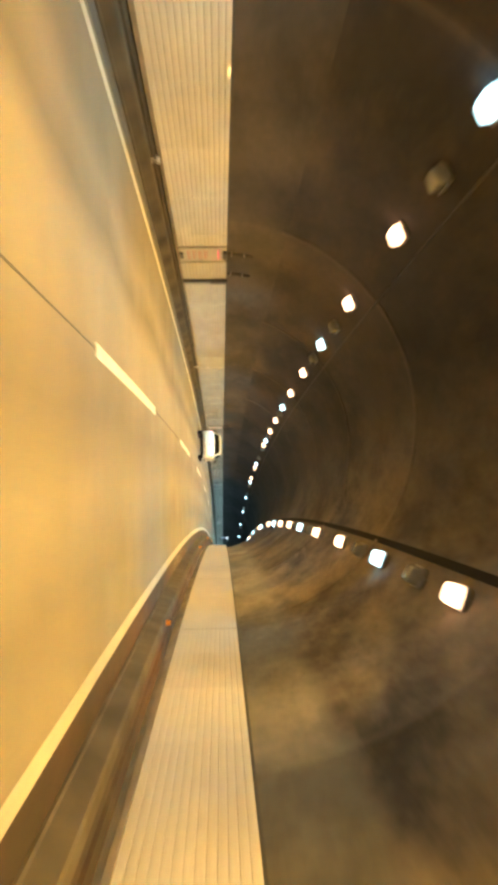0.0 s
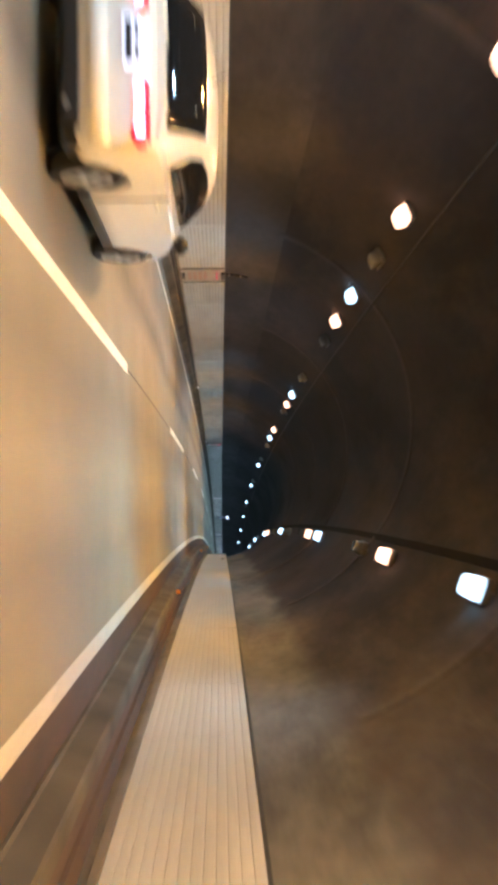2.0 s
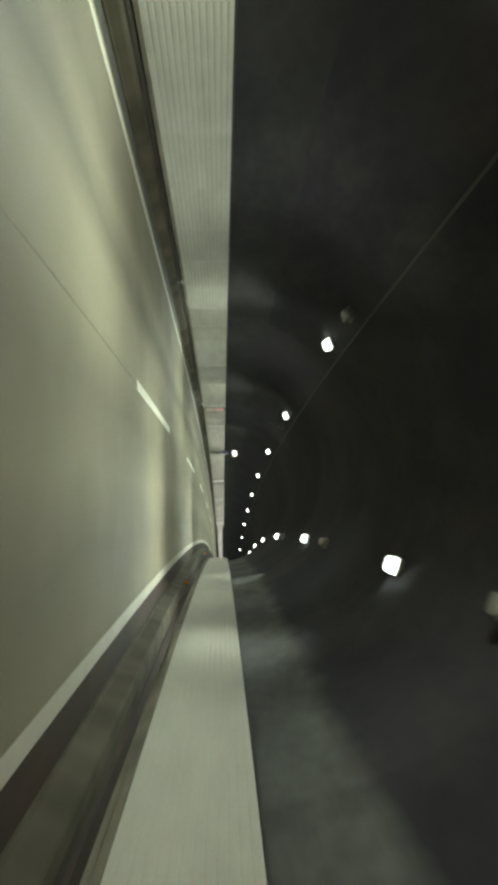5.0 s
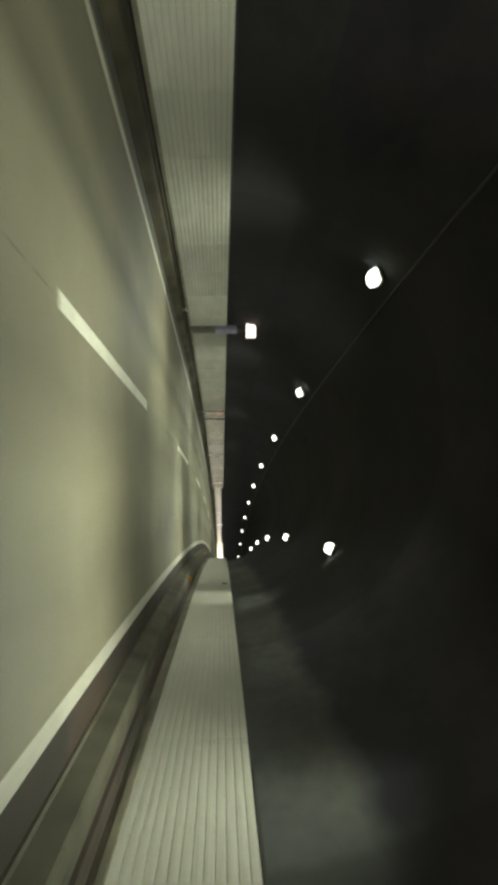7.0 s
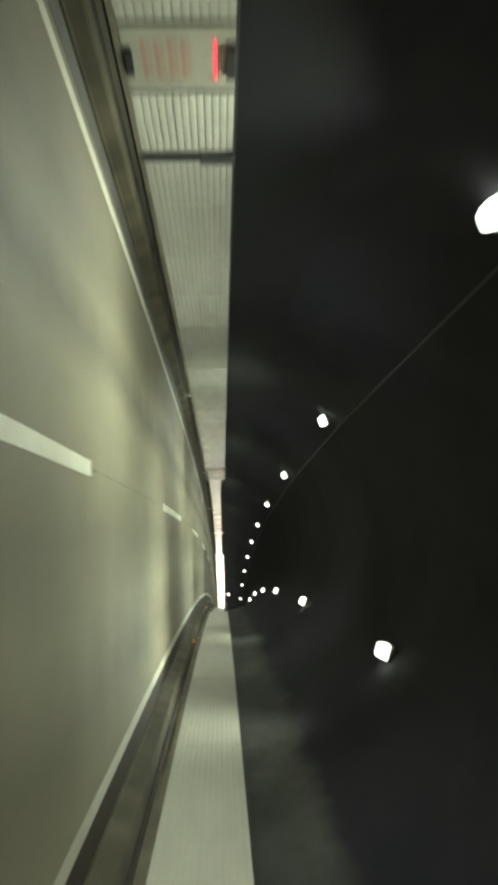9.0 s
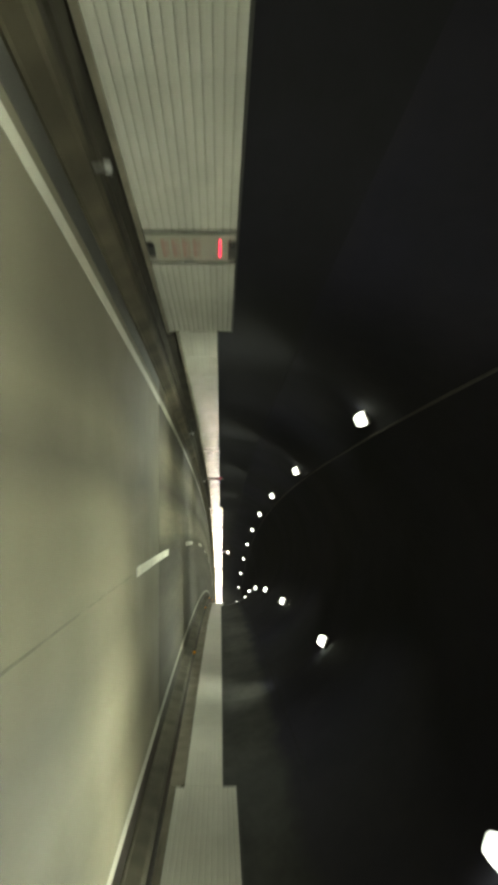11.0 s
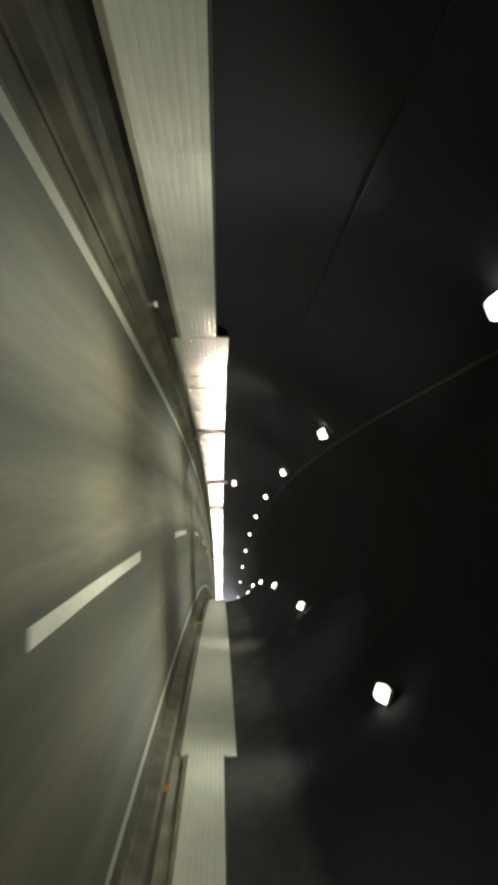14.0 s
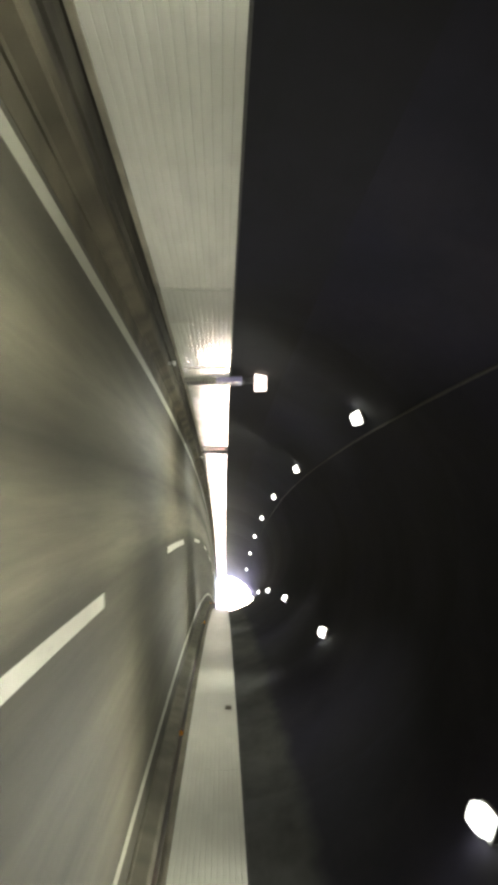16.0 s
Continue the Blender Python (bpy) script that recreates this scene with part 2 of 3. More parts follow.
BASE = plain("base_concrete", (0.032, 0.028, 0.021), 0.88, vary=0.55, scale=0.9, bump=0.3, spec=0.15)
RUSTY = lining("rust_stained_concrete", (0.08, 0.062, 0.046), (0.042, 0.034, 0.027), (0.115, 0.058, 0.031), 0.03, (0.8, 0.95))
GRIME = plain("grimy_concrete", (0.041, 0.037, 0.028), 0.85, vary=0.55, scale=0.8, bump=0.3, spec=0.2)
DUSTY = plain("dusty_walkway_concrete", (0.068, 0.061, 0.047), 0.85, vary=0.6, scale=0.6, bump=0.3, spec=0.2)
PLINTH = plain("plinth_concrete", (0.17, 0.15, 0.112), 0.8, vary=0.35, scale=1.1, bump=0.3)
# darker than LOWER: the vault beyond the lamps' cut-off, painted in
VAULT_TONES = ((0.07, 0.058, 0.055), (0.03, 0.027, 0.03), (0.115, 0.088, 0.062), -0.02, (0.3, 1.9), (0.24, 0.203, 0.135))
LOWER = lining("lower_lining", (0.33, 0.305, 0.23), (0.2, 0.193, 0.155), (0.08, 0.072, 0.056), 0.02, (0.36, 1.0), above=VAULT_TONES)
# left side, darker than the right-hand LOWER
LOWER_LEFT = lining("left_lower_lining", (0.11, 0.093, 0.078), (0.066, 0.058, 0.05), (0.034, 0.03, 0.027), 0.02, (0.15, 1.7))
UPPER = lining("vault_lining", *VAULT_TONES)
JOINT = lining("joint_mortar", (0.125, 0.103, 0.085), (0.065, 0.056, 0.055), (0.15, 0.118, 0.085), -0.02, (0.3, 1.9), (0.2, 0.165, 0.12))
# lilac specular tint stands in for the hue of reflected daylight
PANEL = enamel("panel_enamel", 0.05, (0.93, 0.9, 1.0, 1))
PANEL_WORN = enamel("worn_panel_enamel", 0.09, (0.84, 0.8, 1.0, 1))
PANEL_DULL = enamel("dusty_panel_enamel", 0.3)
STEEL = plain("galvanised_steel", (0.32, 0.32, 0.32), 0.45, 0.7, vary=0.2, scale=8)
CABLE = plain("cable_sheath", (0.016, 0.015, 0.015), 0.85, vary=0.3, scale=8, spec=0.1)
GREY_CABLE = plain("dusty_cable_sheath", (0.03, 0.03, 0.03), 0.85, vary=0.3, scale=8, spec=0.1)
PIPE = plain("weathered_conduit", (0.08, 0.075, 0.068), 0.65, vary=0.3, scale=8, spec=0.25)
DARK = plain("dark_metal", (0.035, 0.036, 0.04), 0.5, 0.2, vary=0.3, scale=10)
TRIM = plain("panel_trim", (0.035, 0.034, 0.03), 0.6, 0.3, vary=0.3)
HOUSING = plain("lamp_housing", (0.3, 0.295, 0.275), 0.5, 0.4, vary=0.2, scale=9)
GLASS_WHITE = glow("lamp_glass_white", (0.75, 1.0, 0.97), 0.12)
GLASS_ORANGE = glow("lamp_glass_orange", (1.0, 0.46, 0.2), 0.2)
LAMP_OFF = plain("lamp_glass_off", (0.3, 0.3, 0.28), 0.12, vary=0.1)
# bluish greys, tuned to cool the daylight they bounce into the tunnel
PALE_ASPHALT = plain("pale_asphalt", (0.25, 0.27, 0.31), 0.85, vary=0.25, scale=0.6, bump=0.2)
SOIL = plain("pale_gravel_ground", (0.42, 0.47, 0.60), 0.9, vary=0.4, scale=0.3)


# ---- builders ----
def link(name, bm, material, smooth=False):
    me = bpy.data.meshes.new(name)
    bmesh.ops.recalc_face_normals(bm, faces=bm.faces)
    bm.to_mesh(me)
    bm.free()
    me.materials.append(material)
    if smooth:
        me.polygons.foreach_set("use_smooth", [True] * len(me.polygons))
    return new(name, me)


def part(name, bm, material, parent, label="", smooth=False):
    ob = link(name, bm, material, smooth)
    ob.parent = parent
    if label:
        tagged(ob, label)
    return ob


def box(x0, x1, y0, y1, z0, z1, bevel=0.0, bm=None, seg=1):
    own = bm is None
    bm = bm or bmesh.new()
    r = bmesh.ops.create_cube(bm, size=1.0, matrix=Matrix.Translation(((x0 + x1) / 2, (y0 + y1) / 2, (z0 + z1) / 2)) @ Matrix.Diagonal((x1 - x0, y1 - y0, z1 - z0, 1)))
    if bevel:
        es = list({e for v in r["verts"] for e in v.link_edges})
        bmesh.ops.bevel(bm, geom=es, offset=bevel, segments=seg, affect="EDGES", clamp_overlap=True)
    return bm


def rod(a, b, r, n=8, bm=None):
    bm = bm or bmesh.new()
    a, b = Vector(a), Vector(b)
    m = Matrix.Translation((a + b) / 2) @ (b - a).to_track_quat("Z", "Y").to_matrix().to_4x4()
    bmesh.ops.create_cone(bm, cap_ends=True, segments=n, radius1=r, radius2=r, depth=(b - a).length, matrix=m)
    return bm


def sweep(name, profile, s0, s1, material, step=2.5, smooth=False, closed=True):
    """A closed cross-section (u, h) carried along the road, with caps; its UV map holds (along, across)."""
    n = max(1, round((s1 - s0) / step))
    ss = np.linspace(s0, s1, n + 1)
    k = len(profile)
    verts = [spot(s, u, h) for s in ss for u, h in profile]
    faces = [(i * k + j, i * k + (j + 1) % k, (i + 1) * k + (j + 1) % k, (i + 1) * k + j) for i in range(n) for j in range(k)]
    faces += [tuple(range(k))[::-1], tuple(n * k + j for j in range(k))]
    me = bpy.data.meshes.new(name)
    me.from_pydata(verts, [], faces)
    uv = me.uv_layers.new(name="plan")
    idx = np.zeros(len(me.loops), dtype=np.int32)
    me.loops.foreach_get("vertex_index", idx)
    flat = np.stack([np.repeat(ss, k), np.tile([p[0] for p in profile], n + 1)], 1)
    uv.data.foreach_set("uv", flat[idx].astype(np.float32).ravel())
    bm = bmesh.new()
    bm.from_mesh(me)
    bmesh.ops.recalc_face_normals(bm, faces=bm.faces)
    bm.to_mesh(me)
    bm.free()
    me.materials.append(material)
    if smooth:
        me.polygons.foreach_set("use_smooth", [len(p.vertices) == 4 for p in me.polygons])
        me.set_sharp_from_angle(angle=radians(50))
    return new(name, me)


# ---- the tunnel ----
BACK, MID, RAD, SPRING, THICK = -60.0, -0.075, 4.95, 1.2, 0.45
CHANGE = 288.2       # where concrete paving gives way to asphalt
BAND = 3.06          # lamp cut-off height, below which the right lining is painted paler
PANEL_L, PANEL_R = -4.77, 4.62
LOW_L, LOW_R = (287.4, 362.6), (287.4, 361.5)      # stretch with lower panels


def arc(h0, h1, r, side, n=10):
    """Points of the lining from height h0 to h1, upright below the springing."""
    pts = []
    if h0 < SPRING:
        pts.append((MID + side * r, h0))
    a0 = math.asin(max(0.0, h0 - SPRING) / r)
    a1 = math.asin((h1 - SPRING) / r)
    for i in range(n + 1):
        a = a0 + (a1 - a0) * i / n
        pts.append((MID + side * r * math.cos(a), SPRING + r * math.sin(a)))
    return pts


def tunnel():
    slab = [(-3.87, 0), (-3.87, -0.4), (3.87, -0.4), (3.87, 0), (0, 0.0)]
    tagged(sweep("road_concrete", slab, BACK, CHANGE, ROAD, 4), "pale worn concrete carriageway with darker tyre tracks", "road", kind="structure")
    tagged(sweep("road_asphalt", slab, CHANGE + 0.02, EXIT, ASPHALT, 4), "grey asphalt carriageway with polished tyre tracks", "road", kind="structure")
    tagged(sweep("road_outside", slab, EXIT + 0.01, 760, PALE_ASPHALT, 4), "pale blue-grey asphalt outside the tunnel", "road", kind="structure")
    for side, wall in ((-1, "wall_left"), (1, "wall_right")):
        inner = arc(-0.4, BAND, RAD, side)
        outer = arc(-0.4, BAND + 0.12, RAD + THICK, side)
        tagged(sweep(wall, inner + outer[::-1], BACK, EXIT, LOWER if side > 0 else LOWER_LEFT, 2.5, True), "stained concrete lower tunnel lining", "wall", kind="structure")
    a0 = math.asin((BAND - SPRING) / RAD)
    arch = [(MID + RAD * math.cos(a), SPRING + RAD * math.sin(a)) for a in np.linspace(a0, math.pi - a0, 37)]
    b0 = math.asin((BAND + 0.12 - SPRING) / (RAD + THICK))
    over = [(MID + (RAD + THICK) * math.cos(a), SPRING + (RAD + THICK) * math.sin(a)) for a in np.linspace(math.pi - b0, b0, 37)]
    tagged(sweep("ceiling", arch + over, BACK, EXIT, UPPER, 2.5, True), "dark brown concrete tunnel vault with stains", "ceiling", kind="structure")
    # unseen end wall, added behind the start to keep sky light out
    ring = [(MID + 5.3 * math.cos(a), SPRING + 5.3 * math.sin(a)) for a in np.linspace(0, math.pi, 40)]
    tagged(sweep("wall_back", [(MID + 5.3, -0.4)] + ring + [(MID - 5.3, -0.4)], BACK - 0.5, BACK, UPPER, 1), "unseen added end wall that keeps the sky out", "wall", kind="structure")
    # gutter, kerb and walkway on each side
    for side, edge, top, face in ((-1, "left", 0.20, PANEL_L), (1, "right", 0.27, PANEL_R)):
        s = side
        out = MID + s * RAD
        tagged(sweep("kerb_" + edge, [(s * 3.874, -0.4), (s * 3.874, 0.03), (s * 3.90, 0.05), (s * 3.955, top - 0.02), (s * 3.985, top), (s * 4.12, top + 0.004), (s * 4.12, -0.4)],
                     BACK, EXIT + 150, KERB_DARK if s > 0 else KERB, 4), "low grey concrete kerb with worn edge", "kerb", kind="structure")
        strip = [(s * 4.124, -0.4), (s * 4.124, top - 0.02), (out - s * 0.004, top - 0.015), (out - s * 0.004, -0.4)]
        for a, b, m, words in ((BACK, 112, RUSTY if s > 0 else BASE, "narrow rusty brown inspection walkway"), (112.01, CHANGE, DUSTY if s > 0 else BASE, "narrow dark dusty inspection walkway"),
                               (CHANGE + 0.01, EXIT, GRIME if s > 0 else BASE, "narrow grimy inspection walkway")):
            tagged(sweep("walkway_" + edge, strip, a, b, m, 4), words, "walkway", kind="structure")
        tagged(sweep("trough_" + edge, [(s * 4.29, top - 0.03), (s * 4.31, top + 0.02), (s * 4.49, top + 0.02), (s * 4.51, top - 0.03)], BACK, EXIT, RUSTY if s > 0 else BASE, 4),
               "raised concrete cable trough lid on the walkway", "cable trough", kind="structure")
        pipe = [(MID + s * (math.sqrt(RAD ** 2 - (3.1 - SPRING) ** 2) - 0.012) + 0.014 * math.cos(t), 3.1 + 0.014 * math.sin(t)) for t in np.linspace(0, 2 * math.pi, 7)[:-1]]
        tagged(sweep("wall_pipe", pipe, LOW_L[0], LOW_L[1], GREY_CABLE, 4, True), "thin dull pipe along the tunnel wall", "pipe")
        strip = [(s * (3.60 if s < 0 else 3.50), 0.004), (s * (3.60 if s < 0 else 3.50), -0.02), (s * 3.868, -0.02), (s * 3.868, 0.006)]
        tagged(sweep("gutter_" + edge, strip, BACK, CHANGE, RUSTY if s > 0 else GUTTER, 4), "dark gutter strip beside the kerb", "gutter", kind="structure")
        tagged(sweep("gutter_later_" + edge, strip, CHANGE + 0.01, EXIT + 150, GRIME if s > 0 else KERB, 4), "dusty olive gutter strip beside the kerb", "gutter", kind="structure")
    # road markings
    for u, w, edge in ((-3.413, 0.15, "left"), (3.402, 0.18, "right")):
        line = [(u - 0.085, 0.004), (u - 0.085, -0.01), (u + 0.085, -0.01), (u + 0.085, 0.006)]
        v = -3.478 if edge == "left" else u - 0.085
        first = [(v, 0.004), (v, -0.01), (v + w, -0.01), (v + w, 0.006)]
        tagged(sweep("edge_line_" + edge, first, BACK, CHANGE, PAINT_EDGE, 4), "solid white painted edge line", "road marking", kind="structure")
        if edge == "left":
            line = [(a - 0.025, h) for a, h in line]
        tagged(sweep("edge_line_worn_" + edge, line, CHANGE + 0.01, 760, PAINT_OLD, 4), "solid worn dirty edge line on asphalt", "road marking", kind="structure")
    for a, b, m in ((BACK, 100, GUTTER), (100.02, CHANGE, SEAL)):
        tagged(sweep("lane_joint", [(-0.011, 0.003), (-0.011, -0.01), (0.011, -0.01), (0.011, 0.003)], a, b, m, 4),
               "thin dark joint between the two lanes", "road joint", kind="structure")
    for k in range(-2, 32):
        s = 4.45 + 21.405 * k
        tagged(sweep("lane_dash", [(-0.08, 0.005), (-0.08, -0.01), (0.08, -0.01), (0.08, 0.007)], s, s + 9.3, PAINT if s < CHANGE else PAINT_EDGE, 3.1),
               "white painted lane dash on the road", "road marking", "lane dashes", "structure")


def ring_joints():
    """Mortared construction joints across the older stretch of the vault."""
    for k in range(13):
        s = -55.7 + 12.2 * k
        a = np.linspace(0.36, math.pi - 0.36, 33)
        prof = [(MID + (RAD + 0.02) * math.cos(t), SPRING + (RAD + 0.02) * math.sin(t)) for t in a]
        prof += [(MID + (RAD - 0.015) * math.cos(t), SPRING + (RAD - 0.015) * math.sin(t)) for t in a[::-1]]
        tagged(sweep("vault_joint", prof, s - 0.17, s + 0.17, JOINT, 1), "construction joint across the vault", "joint", "vault joints", "structure")


def ground():
    bm = bmesh.new()
    bmesh.ops.create_grid(bm, x_segments=8, y_segments=8, size=2500, matrix=Matrix.Translation((0, 500, -0.42)))
    tagged(link("ground", bm, SOIL), "pale bare gravel ground around the tunnel", "ground", kind="structure")
    # portal wall at the mouth
    prof = [(14, -0.4), (14, 9.5), (-14, 9.5), (-14, -0.4)]
    hole = [(MID - RAD - THICK, -0.4)] + [(MID - (RAD + THICK) * math.cos(a), SPRING + (RAD + THICK) * math.sin(a)) for a in np.linspace(0, math.pi, 24)] + [(MID + RAD + THICK, -0.4)]
    tagged(sweep("wall_portal", prof + hole, EXIT - 0.6, EXIT, LOWER, 1), "concrete wall round the tunnel mouth", "wall", kind="structure")


tunnel()
ring_joints()
ground()


# ---- cables along the vault ----
def cables():
    a = [(math.cos(t) * 0.03, math.sin(t) * 0.03) for t in np.linspace(0, 2 * math.pi, 9)[:-1]]
    pipe = sweep("conduit", [(-2.93 + x, 5.24 + z) for x, z in a], BACK, EXIT - 1, PIPE, 4, True)
    tagged(pipe, "thin dull grey cable conduit under the vault", "conduit")
    wide = [(2.84, 5.17), (2.97, 5.085), (3.01, 5.14), (2.88, 5.23)]
    slim = [(2.92, 5.15), (2.985, 5.11), (3.01, 5.14), (2.94, 5.19)]
    for prof, a, b, m in ((wide, BACK, 118, CABLE), (slim, 118.02, EXIT - 1, GREY_CABLE)):
        tagged(sweep("cable_tray", prof, a, b, m, 4), "dark cable tray fixed along the vault", "cable tray", "cable trays")


cables()


# ---- lamps ----
def tunnel_lamp(glass, label, beam, watts, colour):
    """A box lamp on two brackets: a flat metal housing over a glass bowl that shines down and towards the traffic."""
    top = new("tunnel_lamp")
    tagged(top, label, "tunnel lamp", "lamps along the vault")
    w, l, h = 0.175, 0.31, 0.17
    bm = box(-w, w, -l, l, 0.075, h, 0.02, seg=2)
    box(-w - 0.012, w + 0.012, -l - 0.012, l + 0.012, 0.055, 0.08, 0.006, bm)
    part("housing", bm, HOUSING, top, "grey metal lamp housing")
    bm = bmesh.new()
    rings = []
    for z, k in ((0.056, 1.0), (0.0, 0.99), (-0.06, 0.95), (-0.1, 0.88), (-0.118, 0.76)):
        ring = []
        for t in np.linspace(0, 2 * math.pi, 25)[:-1]:
            c, d = math.cos(t), math.sin(t)
            ring.append(bm.verts.new(((w - 0.01) * k * math.copysign(abs(c) ** 0.4, c), (l - 0.01) * (0.4 + 0.6 * k) * math.copysign(abs(d) ** 0.4, d), z)))
        rings.append(ring)
    for p, q in zip(rings, rings[1:]):
        for i in range(24):
            bm.faces.new((p[i], p[(i + 1) % 24], q[(i + 1) % 24], q[i]))
    bm.faces.new(rings[0][::-1]), bm.faces.new(rings[-1])
    part("glass", bm, glass, top, "lamp glass bowl", True)
    for sx in (-1, 1):
        part("latch", box(sx * (w + 0.006) - 0.008, sx * (w + 0.006) + 0.008, -0.03, 0.03, 0.04, 0.11, 0.003), STEEL, top)
    for y in (-0.2, 0.2):
        part("bracket", rod((0, y, h), (0, y, h + 0.42), 0.018), STEEL, top)
    if watts:
        data = bpy.data.lights.new("lamp_light", "AREA")
        data.shape, data.size, data.size_y = "RECTANGLE", 0.2, 0.46
        data.energy, data.color, data.spread = watts, colour, radians(beam)
        light = new("light", data)
        light.parent = top
        light.location = (0, 0, -0.135)
        light.rotation_euler = (0, radians(-8), 0)
    return top


def lamps():
    white = tunnel_lamp(GLASS_WHITE, "lit white tunnel lamp in a grey box housing", 150, 7.6, (0.75, 1.0, 0.93))
    # the same lamps turned down, so that orange light prevails on this stretch
    weak = tunnel_lamp(GLASS_WHITE, "lit weak white tunnel lamp in a grey box housing", 150, 4.6, (0.8, 1.0, 0.88))
    orange = tunnel_lamp(GLASS_ORANGE, "lit orange sodium tunnel lamp in a grey box housing", 158, 13.5, (1.0, 0.46, 0.06))
    off = tunnel_lamp(LAMP_OFF, "unlit tunnel lamp in a grey box housing", 0, 0, None)
    jobs = []
    for k in range(-2, 27):
        for s, side in ((5.84 + 20.339 * k, -1), (14.67 + 20.339 * k, 1)):
            jobs.append((weak if s < 40 else white, s, side))
    for s in (-28.4, -21.4, -8.0, -1.0, 12.3, 19.2, 33.3, 40.3, 53.4, 60.0, 70.2, 90.8, 102.7):
        jobs.append((orange, s, -1))
    for s in (-19.4, -12.6, 1.0, 7.9, 21.3, 28.0, 41.4, 48.5, 62.3, 79.2, 111.3):
        jobs.append((orange, s, 1))
    for s in (8.9, 22.9, 29.5, 49.8, 63.2, 73.6, 82.0, 93.7, 112.7, 123.0, 143.6, 173.7):
        jobs.append((off, s, -1))
    for s in (10.9, 17.7, 31.3, 38.0, 52.0, 66.0, 82.3, 90.7, 103.0, 129.2, 150.0, 172.4):
        jobs.append((off, s, 1))
    used = set()
    for proto, s, side in jobs:
        u, h = (-3.235, 4.79) if side < 0 else (3.16, 4.68)
        m = stand(s, u, h) @ Matrix.Rotation(radians(side * 20), 4, "Y")
        if side > 0:
            m = m @ Matrix.Rotation(math.pi, 4, "Z")
        if proto not in used:
            proto.matrix_world = m
            used.add(proto)
        else:
            copy_thing(proto, m)


lamps()


# ---- wall panels, one by one, as parts of their walls ----
def panel_mesh(length, low, high, ribs, material, depth, gap, split):
    """An enamelled panel of shallow rounded ribs along it; face at x = 0 looking to -x, running along +y."""
    pitch = (high - low) / ribs
    prof = [(0.03, low), (depth, low)]
    half = pitch / 2 - gap
    for i in range(ribs):
        mid = low + pitch * (i + 0.5)
        prof += [(depth * k * k, mid + half * k) for k in (-0.98, -0.6, -0.25, 0.25, 0.6, 1.0)]
        if i < ribs - 1:
            prof += [(depth + 2 * gap, low + pitch * (i + 1) - gap / 2), (depth + 2 * gap, low + pitch * (i + 1) + gap / 2)]
    prof += [(0.03, high)]
    k = len(prof)
    verts = [(x, y, z) for y in (split, length - split) for x, z in prof]
    faces = [(j, j + 1, k + j + 1, k + j) for j in range(k - 1)] + [(k - 1, 0, k, 2 * k - 1), tuple(range(k))[::-1], tuple(range(k, 2 * k))]
    me = bpy.data.meshes.new("panel")
    me.from_pydata(verts, [], faces)
    bm = bmesh.new()
    bm.from_mesh(me)
    bmesh.ops.recalc_face_normals(bm, faces=bm.faces)
    for e in bm.edges:
        a, c = e.verts
        e.smooth = a.co.x < depth - 0.0001 and c.co.x < depth - 0.0001 and abs(a.co.y - c.co.y) > 0.1
    for f in bm.faces:
        f.smooth = len(f.verts) == 4
    bm.to_mesh(me)
    bm.free()
    me.materials.append(material)
    return me


HYDRANTS = (-31.5, 19.9, 70.7, 124.7, 177.1, 228.6, 281.0, 335.1, 385.8, 438.0, 490.0, 541.0)


def panels():
    rng = random.Random(4)
    for side, wall, (z0, z1), (y0, y1), (a, b) in ((-1, "wall_left", (0.29, 1.575), (0.476, 1.275), LOW_L), (1, "wall_right", (0.404, 1.63), (0.576, 1.352), LOW_R)):
        parent = bpy.data.objects[wall]
        face = PANEL_L if side < 0 else PANEL_R
        for lo, hi, p0, p1, ribs, drop in ((BACK, a, z0, z1, 13, 0), (a, b, y0, y1, 8, 0), (b, EXIT - 0.3, z0, z1, 13, 0)):
            n = round((hi - lo) / 3.0)
            length = (hi - lo) / n
            me = panel_mesh(length, p0, p1, ribs, PANEL_DULL if side > 0 else PANEL_WORN if p0 == y0 else PANEL, 0.0025 if side > 0 else 0.004 if hi < 300 else 0.002, 0.0045 if hi < 300 else 0.0025, 0.001 if side > 0 else 0.006)
            for i in range(n):
                s = lo + length * i
                ob = new("panel", me)
                ob.parent = parent
                tilt = rng.gauss(0, 0.04 if side > 0 else 0.10 if s < 300 else 0.2)
                m = stand(s, face) @ Matrix.Rotation(radians(tilt) - (turn_at(s + length) - turn_at(s)) / 2, 4, "Z")
                if side < 0:
                    m = m @ Matrix.Translation((0, length, 0)) @ Matrix.Rotation(math.pi, 4, "Z")
                ob.matrix_world = m @ Matrix.Rotation(radians(rng.gauss(0, 0.12 if side < 0 else 0.06)), 4, "Y")
            back = MID + side * (RAD - 0.006)
            tagged(sweep("plinth", [(back, 0.1), (back, p0 - 0.05), (face + side * 0.045, p0 - 0.04), (face + side * 0.01, p0 - 0.07), (face - side * 0.03, 0.1)], lo, hi, PLINTH if side > 0 else BASE, 3),
                   "brownish concrete plinth under the wall panels", "plinth", kind="structure")
            for h, w, m in ((p1 + 0.004, 0.03, TRIM), (p0 - 0.074, 0.07, PLINTH)):
                tagged(sweep("trim", [(face + side * 0.03, h), (face - side * 0.034, h), (face - side * 0.034, h + w), (face + side * 0.03, h + w)] if m is PLINTH else
                             [(face + side * 0.03, h), (face - side * 0.006, h), (face - side * 0.006, h + w), (face + side * 0.03, h + w)], lo, hi, m, 3),
                       "narrow rail along the edge of the wall panels", "trim", kind="structure")


panels()

